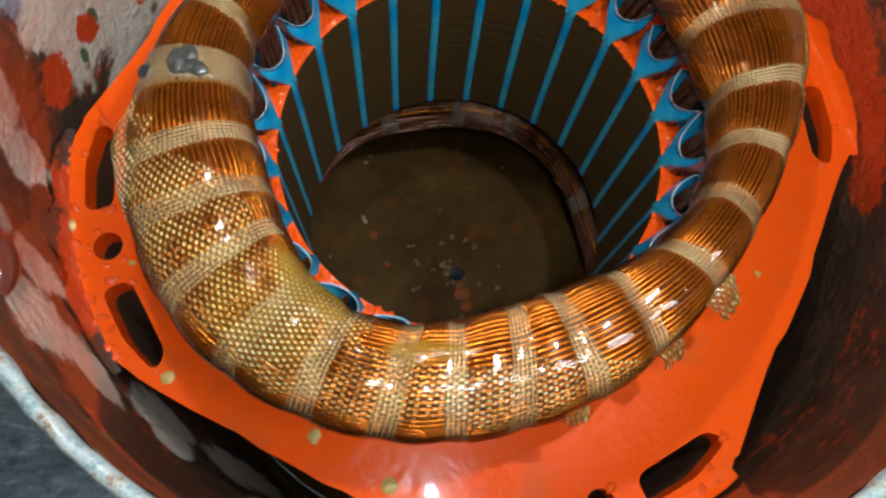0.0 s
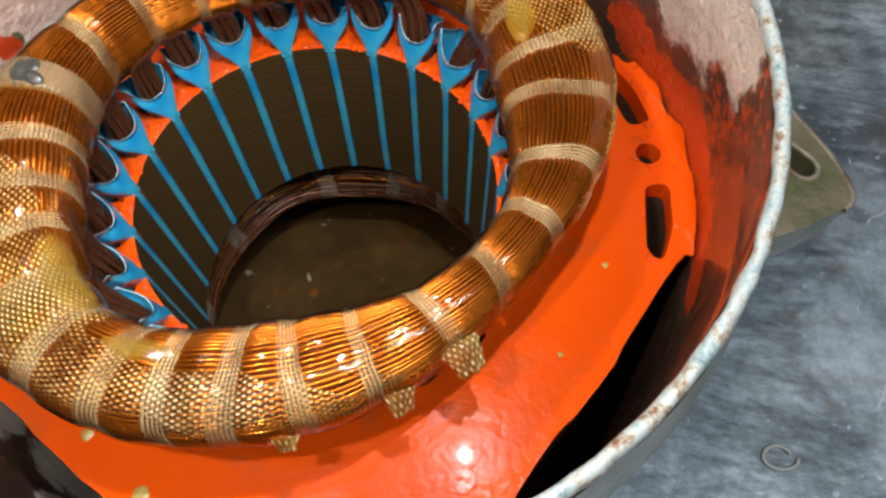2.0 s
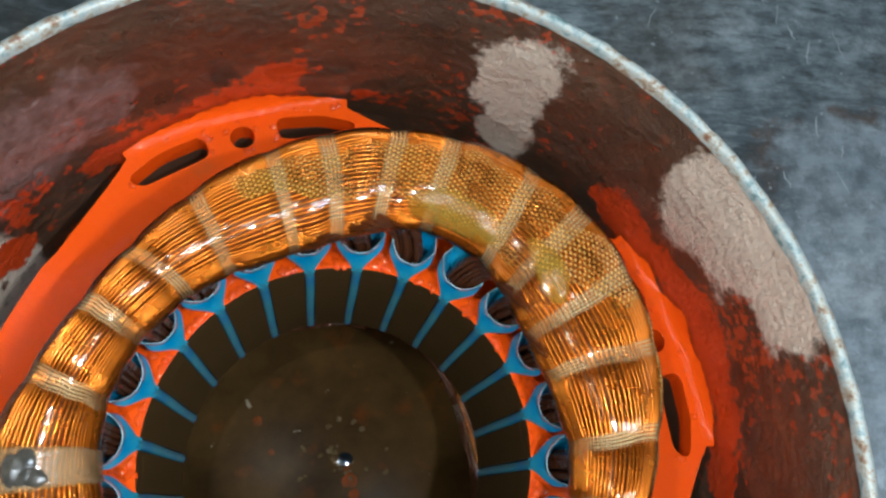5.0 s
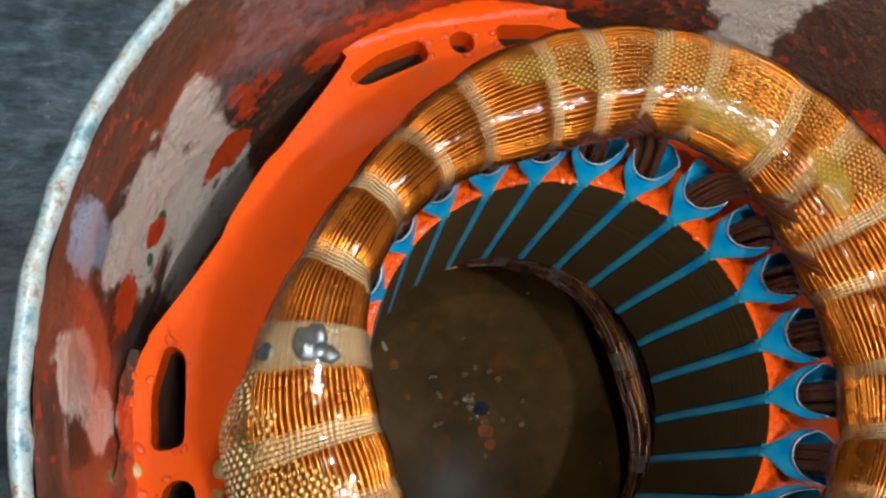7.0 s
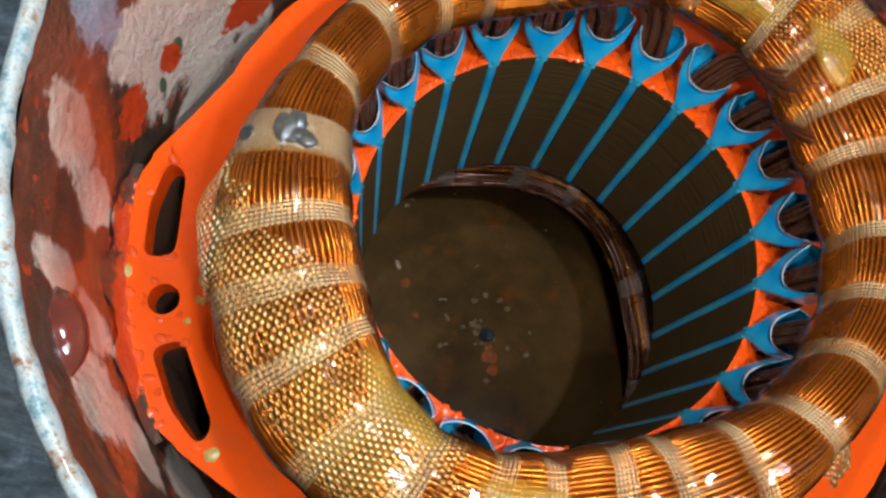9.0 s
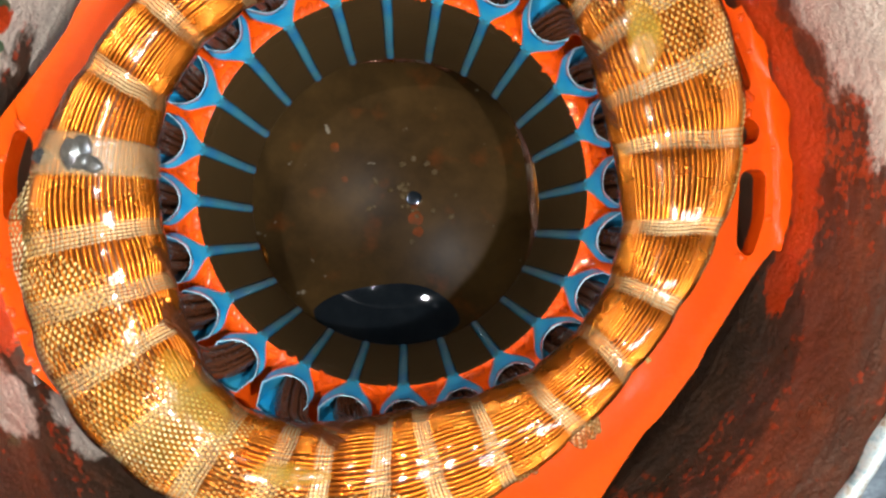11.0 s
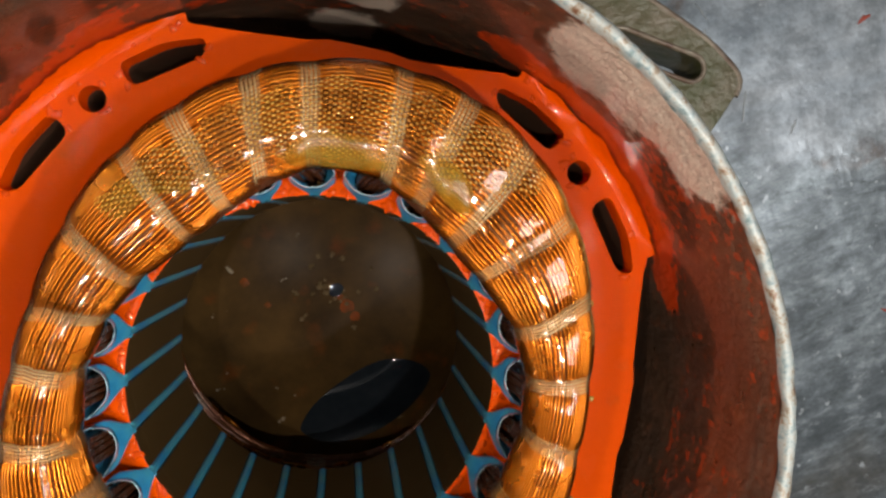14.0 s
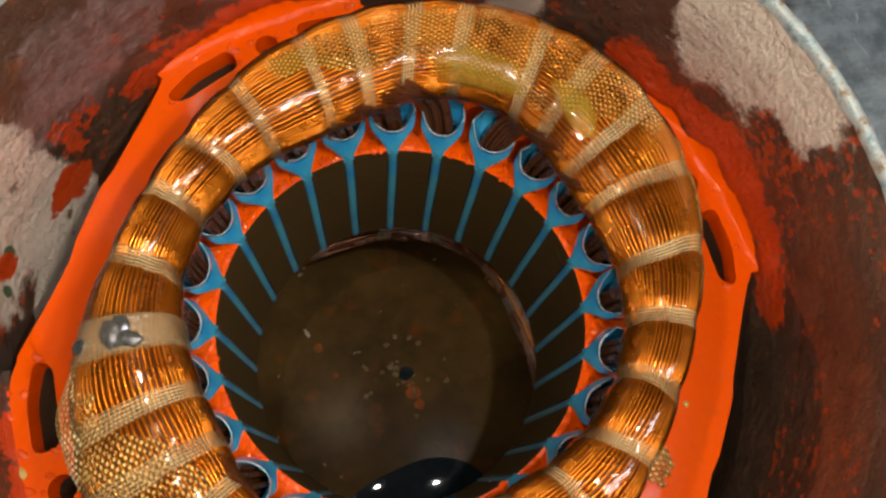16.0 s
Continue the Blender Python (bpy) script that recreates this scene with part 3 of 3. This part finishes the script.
woven("woven_sleeve", 202, 183, (-35, -25), (55, 42), 31, bulge=3.2)
woven("woven_sleeve", -171, -114, (12, 36, 42), (62, 140, 165), 33)
woven("woven_sleeve", -116, -58, (42, 30, -10), (115, 85, 34), 35)
woven("woven_sleeve", 112, 62, (62, 60, 62), (84, 124, 140), 41, mat=SOAKED)
woven("woven_sleeve", 64, 22, (60, 58, 34), (150, 145, 74), 43, mat=SOAKED)
woven("woven_sleeve", 20, -12, (-20, -20), (30, 22), 45)


def flag(name, deg, phi, long, wide, droop, seed):
    """A loose frayed end of the sleeve that sticks out from the bundle."""
    n, m = 22, 14
    s, e = np.linspace(0, 1, n), np.linspace(-0.5, 0.5, m)
    at = ring_surface(radians(deg), radians(phi), 0.3)
    out = np.array([*polar(1, deg), 0])
    side = np.array([-out[1], out[0], 0])
    v = []
    for a in s:
        w = wide * (1 - 0.35 * a)
        for b in e:
            torn = 1 + 0.3 * noise.noise((0.0, b * 4, seed * 3.1))
            v.append(at + out * long * a * torn + side * w * b + np.array([0, 0, -droop * a * a + 0.8 * math.sin(4 * b + 3 * a + seed)]))
    uv = [(a * long * MM, b * wide * MM) for a in s for b in e]
    ob = link(name, v, grid_faces(n, m), [FRAYED], winding, "frayed loose end of the sleeve", uvs=uv)
    mod = ob.modifiers.new("thick", "SOLIDIFY")
    mod.thickness = 0.0006


flag("sleeve_end", -47, 10, 5.5, 9, 4, 1)
flag("sleeve_end", -60, 0, 3.2, 7, 4, 2)
flag("sleeve_end", -79, 5, 2.2, 6, 3, 3)


# ---- slot liners, wedges and the wires that leave each slot ----
def liner_mesh(seed):
    """One folded liner cuff at angle zero: x outwards from the axis, y along the bore's rim; no two ears stand alike."""
    rng = np.random.default_rng(seed)
    ear_l, ear_r, open_l, open_r = rng.uniform(-1.6, 2.4, 2).tolist() + rng.uniform(-0.5, 0.9, 2).tolist()
    n, h = 49, 9
    s, t = np.linspace(-3, 3, n), np.linspace(0, 1, h)
    S, Tt = np.meshgrid(s, t, indexing="ij")
    q = np.clip(np.abs(S), 0, 1)
    e = np.clip(np.abs(S) - 1, 0, 1)
    g = np.clip(np.abs(S) - 2, 0, 1)
    rise = np.clip(Tt * 1.35, 0, 1)
    half = 1.45 + 4.6 * rise * rise * (3 - 2 * rise) + 2.6 * e * (1 - rise)
    y = np.sign(S) * q * half * (1 - 0.16 * e) * (1 - g**1.5)
    top = 8.6 + 4.6 * q**2.4 - 2.6 * e - 1.5 * g
    ear, splay = np.where(S < 0, ear_l, ear_r), np.where(S < 0, open_l, open_r)
    y = y + np.sign(S) * splay * Tt * q**2 * (1 - g)
    top = top + ear * q**3 * (1 - 0.6 * e) + 0.5 * np.sin(5 * S + seed) * q
    x = 49.7 + Tt * 1.9 + 3.3 * Tt * q**2.4 + e * (3.0 + 4.6 * (1 - Tt) + 3.6 * Tt) + 1.6 * g
    z = -1.5 + Tt * (top + 1.5)
    v = np.stack([x, y, z], -1)
    du, dv = np.gradient(v, axis=0), np.gradient(v, axis=1)
    nrm = np.cross(du, dv)
    nrm /= np.linalg.norm(nrm, axis=-1)[..., None] + 1e-9
    both = np.concatenate([v.reshape(-1, 3), (v + 0.3 * nrm).reshape(-1, 3)])
    k = n * h
    faces = grid_faces(n, h) + [tuple(reversed([i + k for i in q4])) for q4 in grid_faces(n, h)]
    slots = [0] * len(faces)
    ring = [i * h + h - 1 for i in range(n)]
    for a, b in zip(ring, ring[1:]):
        faces.append((a, b, b + k, a + k))
        slots.append(1)
    for i in (0, n - 1):
        for j in range(h - 1):
            faces.append((i * h + j, i * h + j + 1, i * h + j + 1 + k, i * h + j + k))
            slots.append(1)
    return both, faces, slots


def wedge_mesh():
    """The blue strip that closes a slot along the bore."""
    z = np.linspace(0.5, -67.8, 16)
    prof = [(51.6, -1.4), (50.5, -1.4), (49.9, -1.0), (49.7, 0), (49.9, 1.0), (50.5, 1.4), (51.6, 1.4)]
    v = np.array([(x, y + 0.12 * math.sin(zz * 0.09), zz) for zz in z for x, y in prof])
    return v, grid_faces(len(z), len(prof))


def lead_wires(deg, seed, count, radius):
    """The wires from one slot up into the bundle, swept away from the gap between the coils."""
    rng = np.random.default_rng(seed)
    near = min((60, -120), key=lambda d: abs((deg - d + 180) % 360 - 180))
    away = (deg - near + 180) % 360 - 180
    strong = math.exp(-((abs(away) / 34) ** 2))
    sweep = math.copysign(5 + 21 * strong, away)
    for k in range(count):
        r0, y0 = 53.2 + 1.7 * (k % 4) + rng.uniform(-0.3, 0.3), 2.5 * (k % 12 // 4 - 1) + rng.uniform(-0.9, 0.9)
        a0 = deg + math.degrees(y0 / r0)
        a1 = a0 + sweep * rng.uniform(0.85, 1.0)
        t = np.linspace(0, 1, 8)
        phi1 = 222 - 112 * strong * (0.3 + 0.7 * (11 - k % 12) / 11) - 8 * (1 - strong)
        lay = ring_surface(np.radians(a0 + (a1 - a0) * (0.15 + 0.85 * t**1.2)), np.radians(238 + (phi1 - 238) * t**0.7), 0.45 - 1.5 * t**6)
        foot = np.array([[*polar(r0, a0), -6.0], [*polar(r0, a0), 3.0], [*polar(r0 + 0.4, a0 + (a1 - a0) * 0.03), 8.0]])
        p = np.concatenate([foot, lay])
        for _ in range(2):
            p[1:-1] = (p[:-2] + 2 * p[1:-1] + p[2:]) / 4
        yield tube(p, radius, 7)


wv, wf = wedge_mesh()
wedge_data = [link("slot_wedge", wv, wf, [BLUE], core)]
rng, rest = np.random.default_rng(11), []
for k, deg in enumerate(SLOT_ANGLES):
    lv, lf, ls = liner_mesh(70 + k)
    liner = link("slot_liner", lv, lf, [BLUE, EDGE], core, slots=ls)
    wedge = wedge_data[0] if k == 0 else new("slot_wedge", wedge_data[0].data)
    for ob, tilt in ((liner, rng.uniform(-2.0, 2.0)), (wedge, 0.0)):
        ob.parent = core
        ob.matrix_basis = pose(0, 0, 0, 0, 0, deg) @ pose(0, 0, 0, tilt * 0.4, 0, 0)
    tagged(liner, "pale-edged blue slot liner")
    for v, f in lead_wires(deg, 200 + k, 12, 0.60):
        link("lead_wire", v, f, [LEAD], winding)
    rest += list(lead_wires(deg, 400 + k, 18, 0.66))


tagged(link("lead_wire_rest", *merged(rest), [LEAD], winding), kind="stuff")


# ---- under the core: the far end winding, and what lies below ----
def low_ring(theta, phi, off):
    """The bundle under the core, lumpy and uneven along its inner edge."""
    reach = 14.6 + 1.8 * wave(theta * 1.0, 79, 9) + off
    r, z = 72 + 1.6 * wave(theta, 77, 7) + reach * np.cos(phi), -98 + 1.2 * wave(theta, 78) + (20 + off) * np.sin(phi)
    r, z = np.broadcast_arrays(r, z)
    return np.stack([r * np.cos(theta), r * np.sin(theta), z], -1).reshape(-1, 3)


lower = thing("lower_winding", "copper end winding at the far end of the bore", "winding")
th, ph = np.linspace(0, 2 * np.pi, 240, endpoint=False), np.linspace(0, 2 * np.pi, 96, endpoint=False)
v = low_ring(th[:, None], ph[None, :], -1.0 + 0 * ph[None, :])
# coloured dark for the dim depth; the few bright wires stand for glints
link("coil_body", v, grid_faces(240, 96, True, True), [SHADED], lower)
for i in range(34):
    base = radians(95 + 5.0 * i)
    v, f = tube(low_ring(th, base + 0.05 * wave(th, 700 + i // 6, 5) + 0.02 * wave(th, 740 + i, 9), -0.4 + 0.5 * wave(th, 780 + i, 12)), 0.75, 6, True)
    link("wire", v, f, [WIRE if i % 9 == 4 else LEAD if i % 3 == 0 else SHADED], lower)
rng = np.random.default_rng(9)
for deg in (20, 62, 84, 113, 155, 190, 243, 280, 297, 340):
    ph = np.linspace(0, 2 * np.pi, 60, endpoint=False)
    s = np.linspace(-1, 1, 8)
    wide = rng.uniform(2.4, 4.4)
    tt = radians(deg) + s[None, :] * wide / 66 + 0.02 * np.cos(3 * ph + deg)[:, None]
    v = low_ring(tt, ph[:, None], 0.8)
    uv = np.stack([s[None, :] * wide * MM + 0 * tt, ph[:, None] * 0.015 + 0 * tt], -1)
    link("tie_band", v, grid_faces(60, 8, True, False), [TAPE], lower, uvs=uv.reshape(-1, 2))
for k, deg in enumerate((4, 33, 52, 76, 94, 121, 140, 171, 205, 233, 255, 275, 288, 306, 328, 350)):
    at = low_ring(np.array([radians(deg)]), np.array([radians(rng.uniform(150, 205))]), 0.3)[0]
    turn, size = rng.uniform(0, 6.3), rng.uniform(2.0, 4.2)
    a = np.linspace(0, rng.uniform(3.4, 5.2), 16)
    tang, up = np.array([*polar(1, deg + 90), 0]), np.array([*polar(-0.4, deg), 0.9])
    path = [at + size * (math.cos(t + turn) * tang + math.sin(t + turn) * up) for t in a]
    v, f = tube(path, 0.7, 6)
    link("loose_loop", v, f, [WIRE if k % 3 else LEAD], lower, "loose loop of wire")

v, f = lathe([(0.01, -151.5), (30, -151.6), (60, -151.5), (104, -151.5), (104, -153.9)], 96)
pool_thing = tagged(link("varnish_pool", v, f, [POOL]), "glossy brown varnish on the floor under the bore", "puddle")
ang = np.linspace(0, 2 * np.pi, 60, endpoint=False)
# a leaf-shaped patch in place of a dark reflection, pointed at both ends and highest towards one side
px = -1 + 34 * np.cos(ang)
py = -50 + np.sign(np.sin(ang)) * 15.5 * np.abs(np.sin(ang)) ** 1.25 * (1 + 0.25 * np.cos(ang) * np.sign(np.sin(ang))) + 0.8 * wave(ang, 91, 7)
ring = np.stack([px, py, np.full(60, -151.2)], -1)
inner = np.stack([-2 + (px + 2) * 0.94, -50 + (py + 50) * 0.94, np.full(60, -151.0)], -1)
v = np.concatenate([ring, inner, [[-2, -50, -150.98]]])
f = [(i, (i + 1) % 60, 60 + (i + 1) % 60, 60 + i) for i in range(60)] + [(60 + i, 60 + (i + 1) % 60, 120) for i in range(60)]
tagged(link("dark_reflection_patch", v, f, [BLACK]), "shiny black patch standing in for a dark reflection in the brown varnish", "puddle")


def drop_of(name, x, y, z, size, tall, mat, parent, label, seed):
    """A dried drop of varnish with an uneven edge."""
    n, rings = 18, 4
    a = np.linspace(0, 2 * np.pi, n, endpoint=False)
    edge = size * np.clip(1 + 0.25 * wave(a, seed, 5), 0.6, 1.5)
    v = [(x + edge[i] * c * math.cos(a[i]), y + edge[i] * c * math.sin(a[i]), z + tall * (1 - c**2)) for c in (1, 0.8, 0.55, 0.25) for i in range(n)]
    v.append((x, y, z + tall))
    f = [(k * n + i, k * n + (i + 1) % n, (k + 1) * n + (i + 1) % n, (k + 1) * n + i) for k in range(rings - 1) for i in range(n)]
    f += [((rings - 1) * n + i, (rings - 1) * n + (i + 1) % n, rings * n) for i in range(n)]
    return link(name, v, f, [mat], parent, label)


VARNISH = plain("dried_yellow_varnish", (0.42, 0.26, 0.04), (0.55, 0.40, 0.12), 300, 0.25, 0, 0.6)
for k, (x, y, size) in enumerate([(-100, -20, 1.8), (-82, -20, 1.7), (-82, -25, 1.1), (-74, -58, 1.6), (-23, -84, 1.9), (-40, -73, 1.6), (70, -38, 0.8), (80, -12, 0.9), (-84, -30, 0.8)]):
    drop_of("varnish_drop", x, y, 0.02, size, 0.5, VARNISH, core, "dried yellow varnish drop", 300 + k)

a = np.linspace(0.4, 6.4, 40)
v, f = tube(np.stack([186 + (5.2 + 0.5 * a) * np.cos(a), -22 + 5.0 * np.sin(a), np.full(40, GROUND + 0.9)], -1), 0.9, 7)
STRING = plain("pale_string", (0.55, 0.54, 0.50), (0.40, 0.38, 0.34), 200, 0.6)
tagged(link("string_scrap", v, f, [STRING]), "curled scrap of pale string lying on the floor", "string")


def beads(seed):
    """Small glossy beads of paint along the edges of the teeth and of the holes."""
    rng, parts_of = np.random.default_rng(seed), []
    spots = []
    for deg in SLOT_ANGLES:
        spots += [(*polar(rng.uniform(50.8, 51.6), deg + 7.5 + rng.uniform(-3.5, 3.5)), rng.uniform(0.35, 0.75)) for _ in range(6)]
        spots += [(*polar(rng.uniform(52, 58), deg + 7.5 + rng.uniform(-1.5, 1.5)), rng.uniform(0.4, 0.9)) for _ in range(3)]
    for loop in loops[2:]:
        mid = np.mean(np.array(loop), axis=0)
        for _ in range(5):
            p = np.array(loop[rng.integers(len(loop))])
            p = p + (p - mid) / np.linalg.norm(p - mid) * rng.uniform(0.7, 1.5)
            spots.append((*p, rng.uniform(0.35, 0.8)))
    for _ in range(60):
        c = rng.choice([15, 105, 195, 285])
        spots.append((*polar(102.2 - abs(rng.normal()) * 1.2, c + rng.uniform(-17, 17)), rng.uniform(0.3, 0.8)))
    a = np.linspace(0, 2 * np.pi, 8, endpoint=False)
    for x, y, size in spots:
        size = 1.55 * size
        w = size * (1 + 0.25 * rng.normal(size=8) * 0.6)
        stretch, turn = rng.uniform(1, 1.8), rng.uniform(0, 6.3)
        ring = np.stack([w * np.cos(a) * stretch, w * np.sin(a), 0 * a], -1)
        ring = ring @ np.array([[math.cos(turn), math.sin(turn), 0], [-math.sin(turn), math.cos(turn), 0], [0, 0, 1]])
        v = np.concatenate([ring * c + np.array([x, y, 0.0 + size * h]) for c, h in ((1, -0.02), (0.85, 0.28), (0.5, 0.46))] + [[[x, y, size * 0.52]]])
        f = [(k * 8 + i, k * 8 + (i + 1) % 8, k * 8 + 8 + (i + 1) % 8, k * 8 + 8 + i) for k in range(2) for i in range(8)]
        f += [(16 + i, 16 + (i + 1) % 8, 24) for i in range(8)]
        parts_of.append((v, f))
    return merged(parts_of)


BEAD = plain("glossy_orange_bead", (0.80, 0.085, 0.002), (0.66, 0.06, 0.002), 200, 0.06, 0, 1.0, 0.05)
tagged(link("paint_bead_rest", *beads(21), [BEAD], core, "small glossy beads of orange paint"), kind="stuff")

arc = np.linspace(-160, -151, 9)
LUMP = plain("maroon_paint_lump", (0.16, 0.03, 0.018), (0.09, 0.022, 0.014), 90, 0.12, 0, 1.0, 0.1)
v, f = tube([(*polar(101.2, d), 44 + 0.3 * (d + 155)) for d in arc], [0.4, 2.6, 3.6, 4.1, 4.2, 4.0, 3.5, 2.4, 0.4], 14)
link("paint_lump", v, f, [LUMP], housing, "glossy maroon lump of paint")

# ---- the small dark spot and the bubbles in the pool ----
hx, hy = 6.2, 5.5
rng = np.random.default_rng(77)
drop_of("dark_spot", hx, hy, -151.3, 3.4, 0.15, BLACK, pool_thing, "small dark spot", 401)
BUBBLE = plain("clear_brown_bubble", (0.13, 0.085, 0.035), (0.20, 0.14, 0.07), 200, 0.08, 0, 1.0, 0.02)
for k in range(26):
    far, turn = 4 + 20 * rng.random() ** 1.3, rng.uniform(0, 6.3)
    drop_of("bubble", hx + far * math.cos(turn), hy + 0.9 * far * math.sin(turn), -151.5, rng.uniform(0.7, 1.4), rng.uniform(0.5, 0.8), BUBBLE, pool_thing, "", 420 + k)
STAIN = plain("orange_paint_stain", (0.30, 0.060, 0.008), (0.12, 0.045, 0.012), 160, 0.4, 0, 0.0, 0.1, gloss=0.05)
for k, (x, y, size) in enumerate([(2, -9, 3.4), (4, -15, 2.4), (1, -4, 1.6), (-38, 20, 2.2), (-32, 6, 1.5)]):
    drop_of("paint_stain", hx + x, hy + y, -151.5, size, 0.25, STAIN, pool_thing, "orange paint stain", 460 + k)


# ---- paint run up against the housing where the core touches it ----
def paint_fillet(c, seed, start, high, mat, parent, label):
    n, a = 90, np.radians(np.linspace(c - 18.5, c + 18.5, 90))
    fade = np.sin(np.linspace(0, np.pi, n)) ** 0.8
    rise = fade * high * (1 + 0.55 * wave(a * 9, seed, 6) + 0.15 * wave(a * 40, seed + 1, 6))
    prof = [(0.0, 0.0), (0.3, 0.10), (0.55, 0.26), (0.76, 0.50), (0.91, 0.78), (1.0, 1.0)]
    lumps = np.array([[0.35 * noise.noise((math.cos(t) * 30, math.sin(t) * 30, k * 0.8 + seed)) for k in range(len(prof))] for t in a])
    v = []
    for i in range(n):
        for k, (out, h) in enumerate(prof):
            r = start + (103.0 - start) * out - lumps[i, k]
            v.append((r * math.cos(a[i]), r * math.sin(a[i]), 0.06 + max(h * rise[i], 0.0)))
    return link("paint_fillet", v, [q[::-1] for q in grid_faces(n, len(prof))], [mat], parent, label)


for k, c in enumerate((15, 105, 285)):
    paint_fillet(c, 500 + 10 * k, 99.6, 3.6, ORANGE, core, "glossy orange paint run against the housing")
paint_fillet(195, 530, 101.3, 9.0, WALL, housing, "red-brown paint run above the core")


# ---- flecks and scratches on the floor ----
RED_FLECK = plain("red_paint_fleck", (0.70, 0.12, 0.07), (0.55, 0.10, 0.06), 90, 0.4)
PALE_MARK = plain("pale_scuff", (0.70, 0.73, 0.72), (0.50, 0.53, 0.52), 120, 0.5)


def scuff(name, x, y, long, wide, turn, mat, label, seed):
    """A thin, uneven dried streak lying on the floor."""
    n = 16
    t = np.linspace(-1, 1, n)
    half = wide / 2 * np.clip(1 - t**2, 0, 1) ** 0.5 * (1 + 0.35 * wave(t * 5, seed, 5))
    mid = 0.06 * long * wave(t * 2, seed + 1, 3)
    c, d = math.cos(radians(turn)), math.sin(radians(turn))
    v = []
    for e, z in ((-1, 0.05), (-0.5, 0.4), (0.5, 0.4), (1, 0.05)):
        for i in range(n):
            a, b = t[i] * long / 2, mid[i] + e * half[i]
            v.append((x + a * c - b * d, y + a * d + b * c, GROUND + z))
    return link(name, v, [q[::-1] for q in grid_faces(4, n)], [mat], floor, label)


scuff("paint_fleck", 313, 31, 9, 2.2, 12, RED_FLECK, "small red paint fleck", 601)
scuff("paint_fleck", 272, -118, 6, 1.6, -30, RED_FLECK, "small red paint fleck", 603)
rng = np.random.default_rng(31)
for k in range(26):
    scuff("scuff_mark", rng.uniform(190, 360), rng.uniform(-60, 260), rng.uniform(3, 22), rng.uniform(0.5, 1.8), rng.uniform(40, 110), PALE_MARK, "pale scuff mark", 610 + 3 * k)
